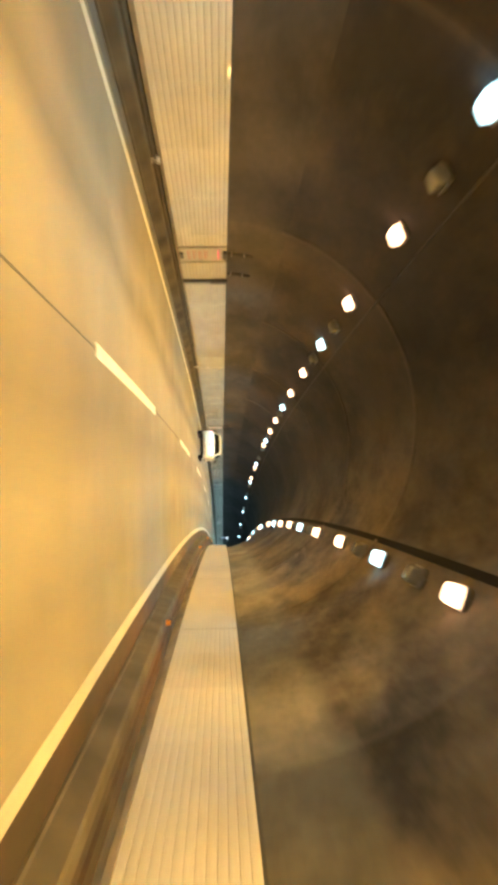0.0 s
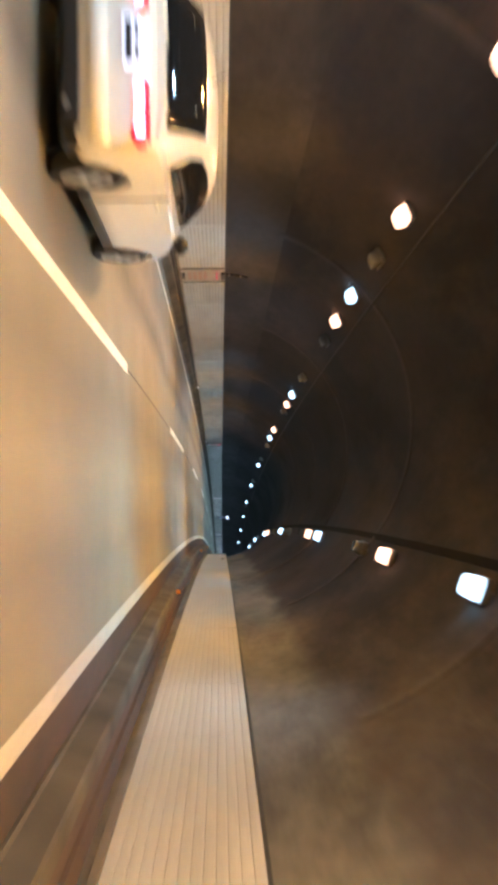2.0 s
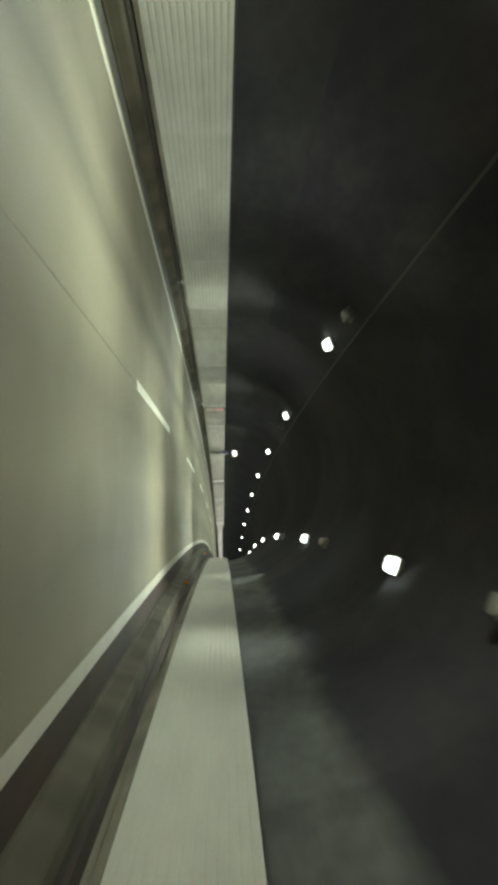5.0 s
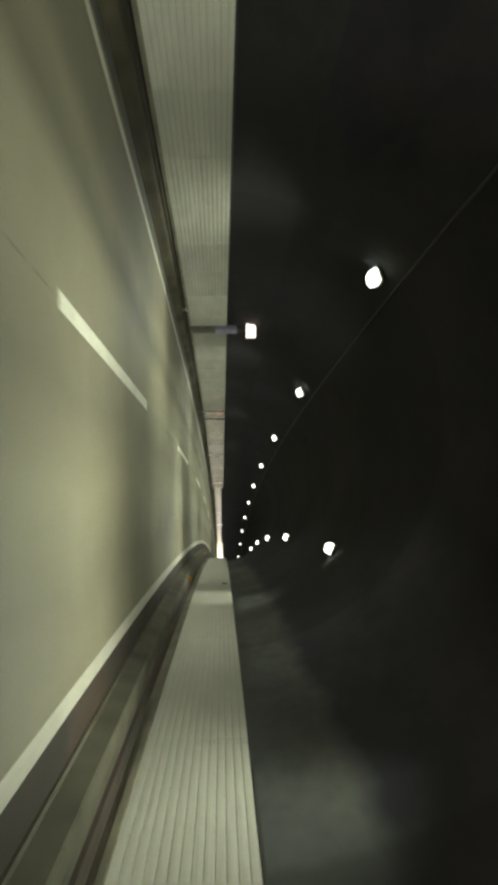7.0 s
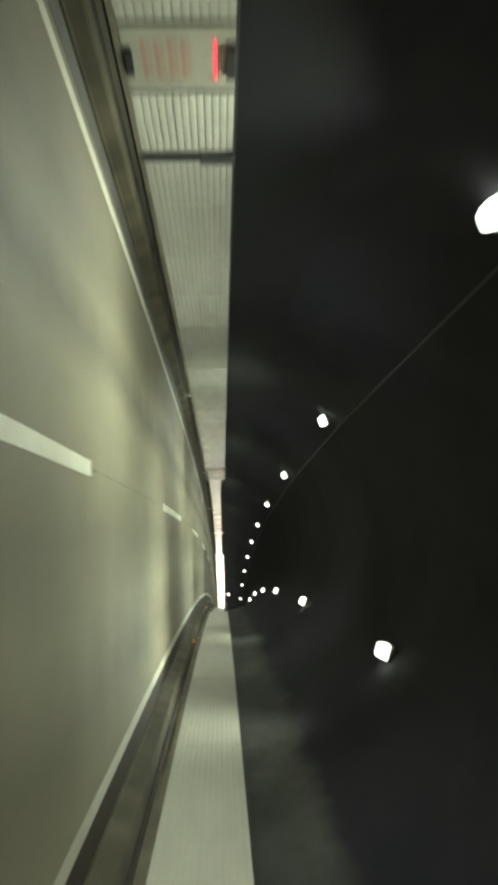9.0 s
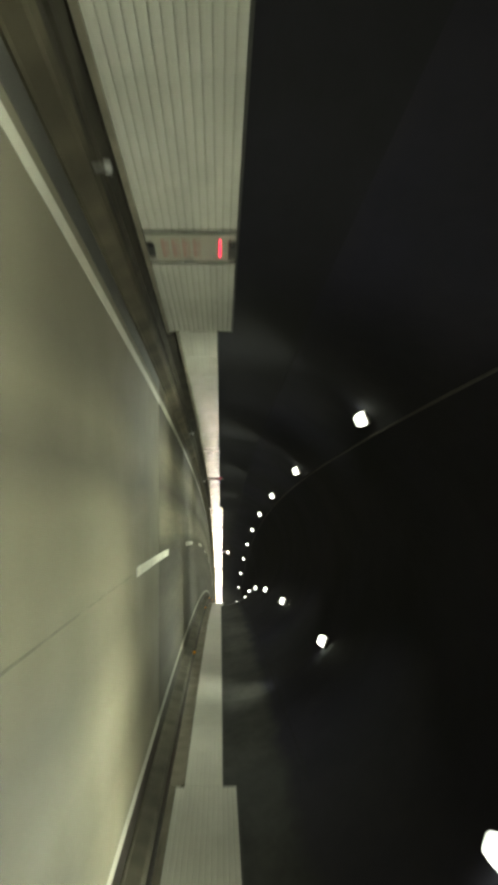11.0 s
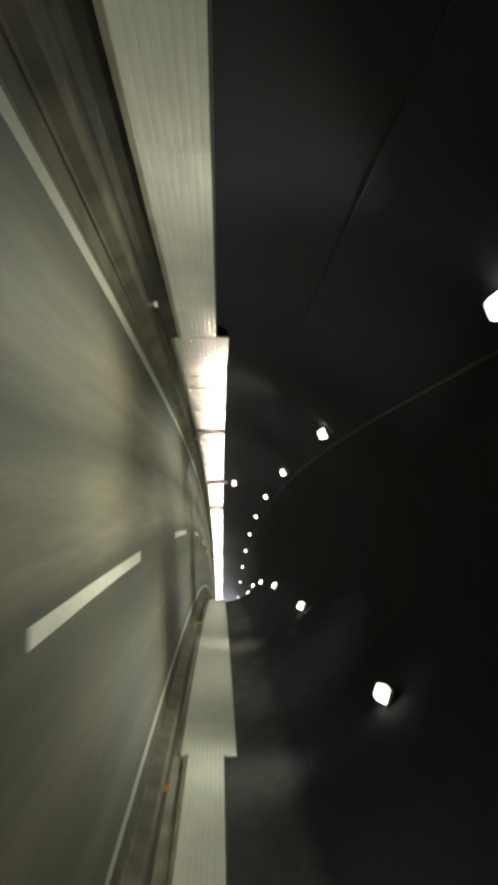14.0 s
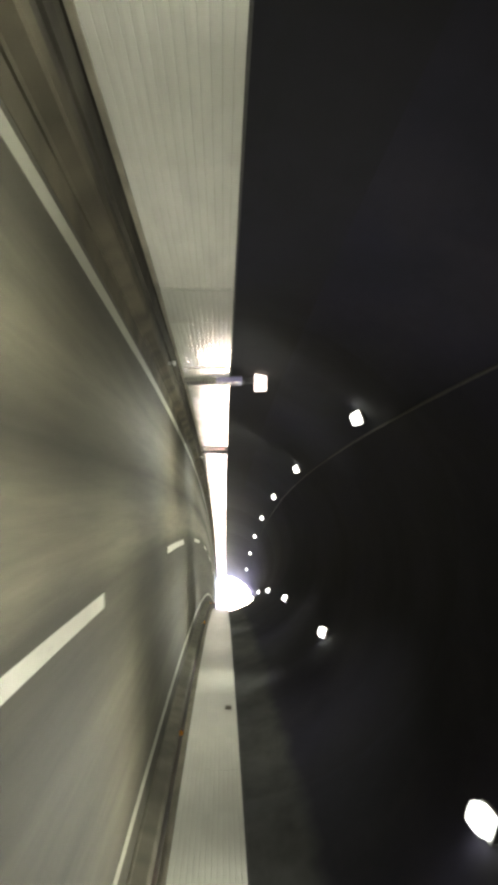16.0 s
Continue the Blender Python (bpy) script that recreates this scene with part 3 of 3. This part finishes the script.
# ---- fittings on the left wall ----
RED_PAINT = plain("red_paint", (0.38, 0.2, 0.17), 0.4, vary=0.2)
RED_LED = glow("red_led", (1.0, 0.03, 0.08), 0.09, (0.3, 0.02, 0.02))
DOOR = plain("cabinet_enamel", (0.34, 0.332, 0.275), 0.35, vary=0.1, scale=3)
SIGN_BLUE = plain("sign_face", (0.29, 0.26, 0.44), 0.35, vary=0.2, scale=5)
SIGN_LIT = glow("sign_box_light", (0.95, 1.0, 0.95), 0.06)
SIGN_GREEN = plain("sign_green", (0.02, 0.12, 0.07), 0.4, vary=0.1)
DULL_GREY = plain("dull_grey_enamel", (0.15, 0.145, 0.125), 0.6, vary=0.3, scale=3)
BLACK = plain("black_plastic", (0.012, 0.012, 0.013), 0.4, vary=0.2)
AMBER = plain("amber_reflector", (0.8, 0.3, 0.03), 0.15, vary=0.1)
CLEAR = plain("white_reflector", (0.85, 0.85, 0.85), 0.1, vary=0.05)


def riser_pipe():
    """A supply pipe from the wall panels up the curve of the vault; x points out of the wall."""
    top = new("riser_pipe")
    tagged(top, "thin dark supply pipe rising up the tunnel wall", "pipe", "riser pipes")
    bm = bmesh.new()
    a = [math.asin((h - SPRING) / RAD) for h in (1.6, 2.3)]
    pts = [(MID - (RAD - 0.035) * math.cos(t) - PANEL_L, 0, SPRING + RAD * math.sin(t)) for t in np.linspace(*a, 7)]
    for p, q in zip(pts, pts[1:]):
        rod(p, q, 0.028, 6, bm)
    part("tube", bm, DARK, top, "", True)
    for p in (pts[1], pts[4]):
        part("clamp", box(p[0] - 0.05, p[0] + 0.04, -0.05, 0.05, p[2] - 0.02, p[2] + 0.02, 0.005), STEEL, top)
    return top


def hydrant_cabinet():
    """A flush door with bars of writing, a row of red lights and a dark hood; x points out of the wall, y along it."""
    top = new("hydrant_cabinet")
    tagged(top, "pale fire hydrant cabinet with red lettering and red lights", "hydrant cabinet", "hydrants on the wall")
    part("door", box(-0.03, 0.016, -0.75, 0.75, 0.30, 1.56, 0.004), DOOR, top, "pale enamelled door")
    for y in (-0.79, 0.79):
        part("frame", box(-0.03, 0.028, y - 0.03, y + 0.03, 0.29, 1.57, 0.004), TRIM, top)
    for k in range(4):
        z = 0.50 + 0.15 * k
        for y0, y1 in ((-0.46, -0.18), (-0.14, 0.14), (0.18, 0.46)):
            bm = box(0.016, 0.021, y0, y1, z, z + 0.05)
            box(0.016, 0.021, y0, y0 + 0.06, z + 0.05, z + 0.115, 0, bm)
            box(0.016, 0.021, y1 - 0.06, y1, z + 0.05, z + 0.115, 0, bm)
            part("lettering", bm, RED_PAINT, top)
    for k in range(5):
        bm = bmesh.new()
        bmesh.ops.create_uvsphere(bm, u_segments=8, v_segments=6, radius=0.021, matrix=Matrix.Translation((0.025, -0.36 + 0.18 * k, 1.34)))
        part("red_light", bm, RED_LED, top, "lit red lamp", True)
    part("hood", box(0.0, 0.09, -0.38, 0.38, 1.465, 1.575, 0.012), BLACK, top, "dark hood")
    part("valve_box", box(0.0, 0.06, -0.3, 0.3, 0.30, 0.40, 0.01), BLACK, top, "dark valve box at the foot")
    part("handle", box(0.016, 0.04, 0.56, 0.60, 0.8, 0.95, 0.006), STEEL, top)
    return top


def duct_cover():
    top = new("duct_cover")
    tagged(top, "dark upright duct cover across the wall panels", "duct cover", "duct covers")
    part("cover", box(-0.03, 0.06, -0.11, 0.11, 0.24, 1.6, 0.01), DARK, top)
    part("box", box(-0.03, 0.10, -0.15, 0.15, 1.1, 1.6, 0.015), DARK, top, "dark junction box")
    return top


def emergency_telephone():
    top = new("emergency_telephone")
    tagged(top, "grey emergency telephone cabinet with a bluish sign and a lit box", "telephone", "emergency telephones")
    part("cabinet", box(-0.03, 0.10, -0.42, 0.42, 0.26, 1.17, 0.012), DULL_GREY, top, "dull grey cabinet")
    for k in range(9):
        part("slat", box(0.10, 0.112, -0.36, 0.36, 0.34 + 0.09 * k, 0.385 + 0.09 * k, 0.004), TRIM, top)
    sign = part("sign", box(-0.02, 0.13, -0.42, 0.42, 1.18, 1.93, 0.01), SIGN_BLUE, top, "bluish violet sign face")
    # unreadable marks as dark bars
    for k in range(3):
        part("bar", box(0.13, 0.134, -0.36, 0.36, 1.275 + 0.22 * k, 1.295 + 0.22 * k), DULL_GREY, sign)
        part("bar", box(0.13, 0.134, -0.29 + 0.27 * k, -0.26 + 0.27 * k, 1.32, 1.70), DULL_GREY, sign)
    part("sign_edge", box(-0.02, 0.12, -0.40, 0.40, 1.94, 2.0, 0.01), DARK, top, "dark upper edge")
    part("post", box(-0.06, 0.12, -0.05, 0.05, 1.97, 2.34, 0.01), DARK, top)
    lit = part("sign_box", box(-0.12, 0.33, -0.2, 0.2, 2.30, 2.64, 0.02), SIGN_LIT, top, "lit white sign box")
    part("back_plate", box(-0.13, 0.34, 0.205, 0.24, 2.28, 2.66, 0.01), DARK, lit)
    part("stripe", box(-0.11, 0.32, -0.206, -0.201, 2.35, 2.372, 0.001), SIGN_GREEN, lit, "dark green stripe")
    part("rim", box(-0.125, 0.335, -0.205, 0.205, 2.645, 2.66, 0.004), DARK, lit, "dark rim")
    return top


def on_left(s):
    return stand(s, PANEL_L)


def fittings():
    first = hydrant_cabinet()
    for i, s in enumerate(HYDRANTS):
        if i == 0:
            first.matrix_world = on_left(s)
        else:
            copy_thing(first, on_left(s))
    first = duct_cover()
    first.matrix_world = on_left(23.1)
    for s in (231.4, 439.5):
        copy_thing(first, on_left(s))
    first = riser_pipe()
    first.matrix_world = on_left(20.7)
    for s in (23.1, 71.5):
        copy_thing(first, on_left(s))
    first = emergency_telephone()
    first.matrix_world = on_left(202.7)
    copy_thing(first, on_left(416.0))
    small = new("junction_plate")
    tagged(small, "small dark plate on the wall panel", "plate", "plates on the wall")
    part("plate", box(-0.025, 0.01, -0.22, 0.22, 1.32, 1.5, 0.006), PLINTH, small)
    small.matrix_world = stand(95.3, PANEL_R, 0, 0)
    for s in (203.4, 416.0):
        copy_thing(small, stand(s, PANEL_R, 0, 0))

    def reflector(name, label, mat, tall):
        top = new(name)
        tagged(top, label, "reflector", name + "s along the kerb")
        bm = rod((0, 0, -0.09), (0, 0, 0.05), 0.02)
        part("stem", bm, STEEL, top)
        part("back", box(-0.05, 0.05, -0.005, 0.02, 0.03, tall, 0.01), BLACK, top)
        part("lens", box(-0.042, 0.042, -0.012, -0.006, 0.038, tall - 0.008, 0.003), mat, top, "reflector lens")
        return top
    white = reflector("white_reflector", "small white reflector on the kerb", CLEAR, 0.11)
    for i, s in enumerate([90.0 + 26.55 * k for k in range(-4, 17)]):
        m = stand(s, -4.06, 0.262)
        if i:
            copy_thing(white, m)
        else:
            white.matrix_world = m
    amber = reflector("amber_reflector", "small amber reflector on the kerb", AMBER, 0.14)
    for i, s in enumerate([91.6 + 26.56 * k for k in range(-4, 17)]):
        m = stand(s, 4.06, 0.237)
        if i:
            copy_thing(amber, m)
        else:
            amber.matrix_world = m


fittings()


# ---- the white car ----
CAR_WHITE = plain("car_paint", (0.78, 0.76, 0.70), 0.22, vary=0.04, scale=2)
CAR_GLASS = plain("car_glass", (0.012, 0.013, 0.014), 0.04, vary=0.1)
RUBBER = plain("tyre_rubber", (0.018, 0.018, 0.018), 0.85, vary=0.2, scale=20)
ALLOY = plain("wheel_alloy", (0.5, 0.5, 0.5), 0.3, 0.8, vary=0.1)
TAIL_RED = glow("tail_lamp_red", (1.0, 0.02, 0.04), 0.025, (0.5, 0.01, 0.02))
TAIL_CORE = glow("tail_lamp_core", (1.0, 0.45, 0.5), 0.18)
# the plate glows by itself, in place of a plate lamp shining on it
PLATE = glow("glowing_plate", (0.85, 0.9, 1.0), 0.035, (0.8, 0.8, 0.8))


def loft(sections, cap=True):
    bm = bmesh.new()
    rows = [[bm.verts.new(v) for v in sec] for sec in sections]
    k = len(rows[0])
    for a, b in zip(rows, rows[1:]):
        for i in range(k):
            bm.faces.new((a[i], a[(i + 1) % k], b[(i + 1) % k], b[i]))
    if cap:
        bm.faces.new(rows[0][::-1])
        bm.faces.new(rows[-1])
    return bm


def curve_at(table, y):
    ys = [r[0] for r in table]
    return [float(np.interp(y, ys, [r[i] for r in table])) for i in range(1, len(table[0]))]


def cut(ob, cutter):
    """Take the cutter's shape out of ob for good."""
    mod = ob.modifiers.new("cut", "BOOLEAN")
    mod.object, mod.operation, mod.solver = cutter, "DIFFERENCE", "EXACT"
    got = bpy.data.meshes.new_from_object(ob.evaluated_get(bpy.context.evaluated_depsgraph_get()))
    ob.modifiers.clear()
    ob.data = got
    bpy.data.objects.remove(cutter)


# along, half width at the shoulder, underside, shoulder height
LOWER_BODY = [(0.0, 0.66, 0.36, 0.62), (0.02, 0.72, 0.33, 0.74), (0.07, 0.77, 0.30, 0.86), (0.16, 0.80, 0.28, 0.93), (0.4, 0.825, 0.25, 0.955), (0.9, 0.835, 0.22, 0.955), (1.6, 0.84, 0.20, 0.945),
              (2.4, 0.835, 0.20, 0.93), (2.8, 0.83, 0.20, 0.915), (3.2, 0.815, 0.21, 0.86), (3.6, 0.77, 0.22, 0.77), (3.85, 0.69, 0.24, 0.68), (3.97, 0.58, 0.28, 0.58), (4.0, 0.5, 0.33, 0.5)]
# along, half width at the belt, half width at the roof's edge, roof height
CABIN = [(0.10, 0.70, 0.66, 0.95), (0.22, 0.715, 0.64, 1.05), (0.42, 0.73, 0.60, 1.18), (0.62, 0.745, 0.58, 1.275), (0.9, 0.755, 0.575, 1.325), (1.3, 0.76, 0.575, 1.35), (1.7, 0.76, 0.575, 1.34),
         (2.05, 0.76, 0.58, 1.295), (2.4, 0.75, 0.62, 1.14), (2.75, 0.73, 0.68, 0.96)]



def cabin_x(y, z):
    """Half width of the cabin at that length and height."""
    wb, wr, zr = curve_at(CABIN, y)
    f = min(1.0, max(0.0, (z - 0.93) / max(0.05, zr - 0.93)))
    return wb + (wr - wb) * f


def car():
    top = new("car")
    tagged(top, "white compact hatchback with lit red tail lamps", "car")
    secs = []
    for y in sorted({r[0] for r in LOWER_BODY} | {0.25, 0.6, 1.2, 2.0, 3.0, 3.4, 3.75}):
        w, zb, zt = curve_at(LOWER_BODY, y)
        half = [(0.0, zt + 0.03), (w * 0.55, zt + 0.025), (w * 0.85, zt + 0.005), (w * 0.96, zt - 0.04), (w * 0.995, zt - 0.12), (w, zt - 0.25 * (zt - zb) - 0.1),
                (w * 0.985, zb + 0.28 * (zt - zb)), (w * 0.97, zb + 0.1 * (zt - zb)), (w * 0.9, zb), (0.0, zb)]
        secs.append([(x, y, z) for x, z in half] + [(-x, y, z) for x, z in half[-2:0:-1]])
    body = part("body", loft(secs), CAR_WHITE, top, "glossy white body")
    for y in (0.66, 3.24):
        bm = rod((-1.2, y, 0.305), (1.2, y, 0.305), 0.345, 36)
        cut(body, link("cutter", bm, BLACK))
    body.data.polygons.foreach_set("use_smooth", [True] * len(body.data.polygons))
    body.data.set_sharp_from_angle(angle=radians(35))
    secs = []
    for y in sorted({r[0] for r in CABIN} | {0.32, 0.52, 0.75, 1.1, 1.5, 1.9, 2.2, 2.58}):
        wb, wr, zr = curve_at(CABIN, y)
        half = [(0.0, zr + 0.02), (wr * 0.6, zr + 0.012), (wr * 0.9, zr - 0.012), (wr, zr - 0.045), (cabin_x(y, 0.5 * (zr + 0.9)), 0.5 * (zr + 0.9)), (wb, 0.9)]
        secs.append([(x, y, z) for x, z in half] + [(-x, y, z) for x, z in half[::-1][:-1]])
    cab = part("roof", loft(secs), CAR_WHITE, top, "white roof and pillars", True)
    cab.data.set_sharp_from_angle(angle=radians(40))

    def sheet(name, pts, thick, mat, label="", parent=top):
        """A thin pane from rows of points, pushed outwards by thick."""
        bm = bmesh.new()
        rows = [[bm.verts.new(p) for p in r] for r in pts]
        for a, b in zip(rows, rows[1:]):
            for i in range(len(a) - 1):
                bm.faces.new((a[i], a[i + 1], b[i + 1], b[i]))
        bmesh.ops.recalc_face_normals(bm, faces=bm.faces)
        bmesh.ops.solidify(bm, geom=bm.faces[:], thickness=thick)
        return part(name, bm, mat, parent, label, True)

    # rear window and windscreen follow the slope of the cabin
    for name, ys in (("rear_window", (0.13, 0.24, 0.36, 0.5, 0.585)), ("windscreen", (2.10, 2.3, 2.5, 2.70))):
        rows = []
        for y in ys:
            wb, wr, zr = curve_at(CABIN, y)
            f = 0.9 if name == "windscreen" else 0.94 - 0.12 * (y - 0.13)
            rows.append([(wr * f * t, y, zr + 0.027 - 0.012 * abs(t) - (0.012 if abs(t) > 0.8 else 0)) for t in (-1, -0.6, 0, 0.6, 1)])
        sheet(name, rows, 0.012, CAR_GLASS, "dark glass")
    for sx in (-1, 1):
        rows = []
        for y in (0.66, 0.8, 1.0, 1.3, 1.6, 1.9, 2.1, 2.3, 2.46):
            zr = curve_at(CABIN, y)[2]
            z1 = min(1.27, zr - 0.075)
            if y < 0.7:
                z1 -= 0.06
            z0 = 0.975
            z1 = max(z1, z0 + 0.02)
            rows.append([(sx * (cabin_x(y, z) + 0.012), y, z) for z in (z0, 0.5 * (z0 + z1), z1)])
        sheet("side_window", rows, 0.01, CAR_GLASS, "dark side glass")
        part("window_pillar", box(sx * 0.735 - 0.02, sx * 0.735 + 0.03, 1.52, 1.56, 0.97, 1.05, 0.004), BLACK, top)
        # tail lamps, mirrors, handles, sills
        bm = box(min(sx * 0.25, sx * 0.765), max(sx * 0.25, sx * 0.765), -0.012, 0.16, 0.72, 0.855, 0.03, seg=2)
        lamp = part("tail_lamp", bm, TAIL_RED, top, "lit red tail lamp", True)
        for a, b in ((0.30, 0.49), (0.52, 0.71)):
            part("lamp_core", box(min(sx * a, sx * b), max(sx * a, sx * b), -0.022, -0.006, 0.745, 0.82, 0.014), TAIL_CORE, lamp, "bright brake light")
        bm = box(min(sx * 0.84, sx * 1.0), max(sx * 0.84, sx * 1.0), 2.36, 2.48, 0.92, 1.05, 0.03, seg=2)
        part("door_mirror", bm, BLACK, top, "dark door mirror", True)
        part("door_handle", box(sx * 0.84 - 0.02, sx * 0.84 + 0.02, 1.25, 1.42, 0.80, 0.83, 0.008), CAR_WHITE, top)
        part("sill", box(sx * 0.80 - 0.03, sx * 0.80 + 0.03, 1.02, 2.88, 0.17, 0.27, 0.015), BLACK, top, "black sill")
        part("door_gap", box(sx * 0.838 - 0.008, sx * 0.838 + 0.008, 1.135, 1.143, 0.3, 0.93), BLACK, top)
        part("head_lamp", box(min(sx * 0.42, sx * 0.66), max(sx * 0.42, sx * 0.66), 3.70, 3.88, 0.56, 0.68, 0.03), CLEAR, top)
        for y in (0.66, 3.24):
            bm = rod((sx * 0.62, y, 0.305), (sx * 0.815, y, 0.305), 0.305, 28)
            bmesh.ops.bevel(bm, geom=[e for e in bm.edges if abs(e.verts[0].co.x - e.verts[1].co.x) < 1e-5], offset=0.03, segments=2, affect="EDGES")
            wheel = part("wheel", bm, RUBBER, top, "black tyre", True)
            wheel.data.set_sharp_from_angle(angle=radians(50))
            part("rim", rod((sx * 0.80, y, 0.305), (sx * 0.822, y, 0.305), 0.205, 28), ALLOY, wheel, "silver wheel rim")
            part("rim_well", rod((sx * 0.80, y, 0.305), (sx * 0.8235, y, 0.305), 0.175, 24), BLACK, wheel)
            for k in range(7):
                a = 2 * math.pi * k / 7
                bm = box(-0.008, 0.008, -0.022, 0.022, 0.03, 0.185, 0.004)
                bmesh.ops.rotate(bm, verts=bm.verts, matrix=Matrix.Rotation(a, 3, "X"))
                bmesh.ops.translate(bm, verts=bm.verts, vec=(sx * 0.824, y, 0.305))
                part("spoke", bm, ALLOY, wheel)
            part("hub", rod((sx * 0.81, y, 0.305), (sx * 0.836, y, 0.305), 0.05, 14), ALLOY, wheel)
    part("underbody", box(-0.74, 0.74, 0.08, 3.8, 0.17, 0.36, 0.04), BLACK, top, "black underside")
    part("lower_bumper", box(-0.62, 0.62, -0.012, 0.2, 0.22, 0.36, 0.03, seg=2), BLACK, top, "black lower bumper")
    bump = part("rear_bumper", box(-0.745, 0.745, -0.03, 0.18, 0.345, 0.60, 0.05, seg=3), CAR_WHITE, top, "white rear bumper", True)
    plate = part("number_plate", box(-0.19, 0.19, -0.032, 0.03, 0.665, 0.80, 0.005), PLATE, top, "glowing white plate with bars")
    for x0, x1, z0, z1 in ((-0.15, -0.02, 0.755, 0.785), (0.02, 0.15, 0.755, 0.785), (-0.16, 0.16, 0.685, 0.735)):
        part("bar", box(x0, x1, -0.036, -0.031, z0, z1), BLACK, plate)
    part("rear_wiper", box(-0.02, 0.38, 0.10, 0.115, 0.985, 1.0, 0.004), BLACK, top)
    part("exhaust", rod((0.45, -0.03, 0.24), (0.45, 0.2, 0.24), 0.03, 12), STEEL, top)
    part("aerial", rod((0, 0.75, 1.29), (0, 0.62, 1.43), 0.006, 6), BLACK, top)
    return top


car().matrix_world = stand(49.55, -1.52, 0.0)
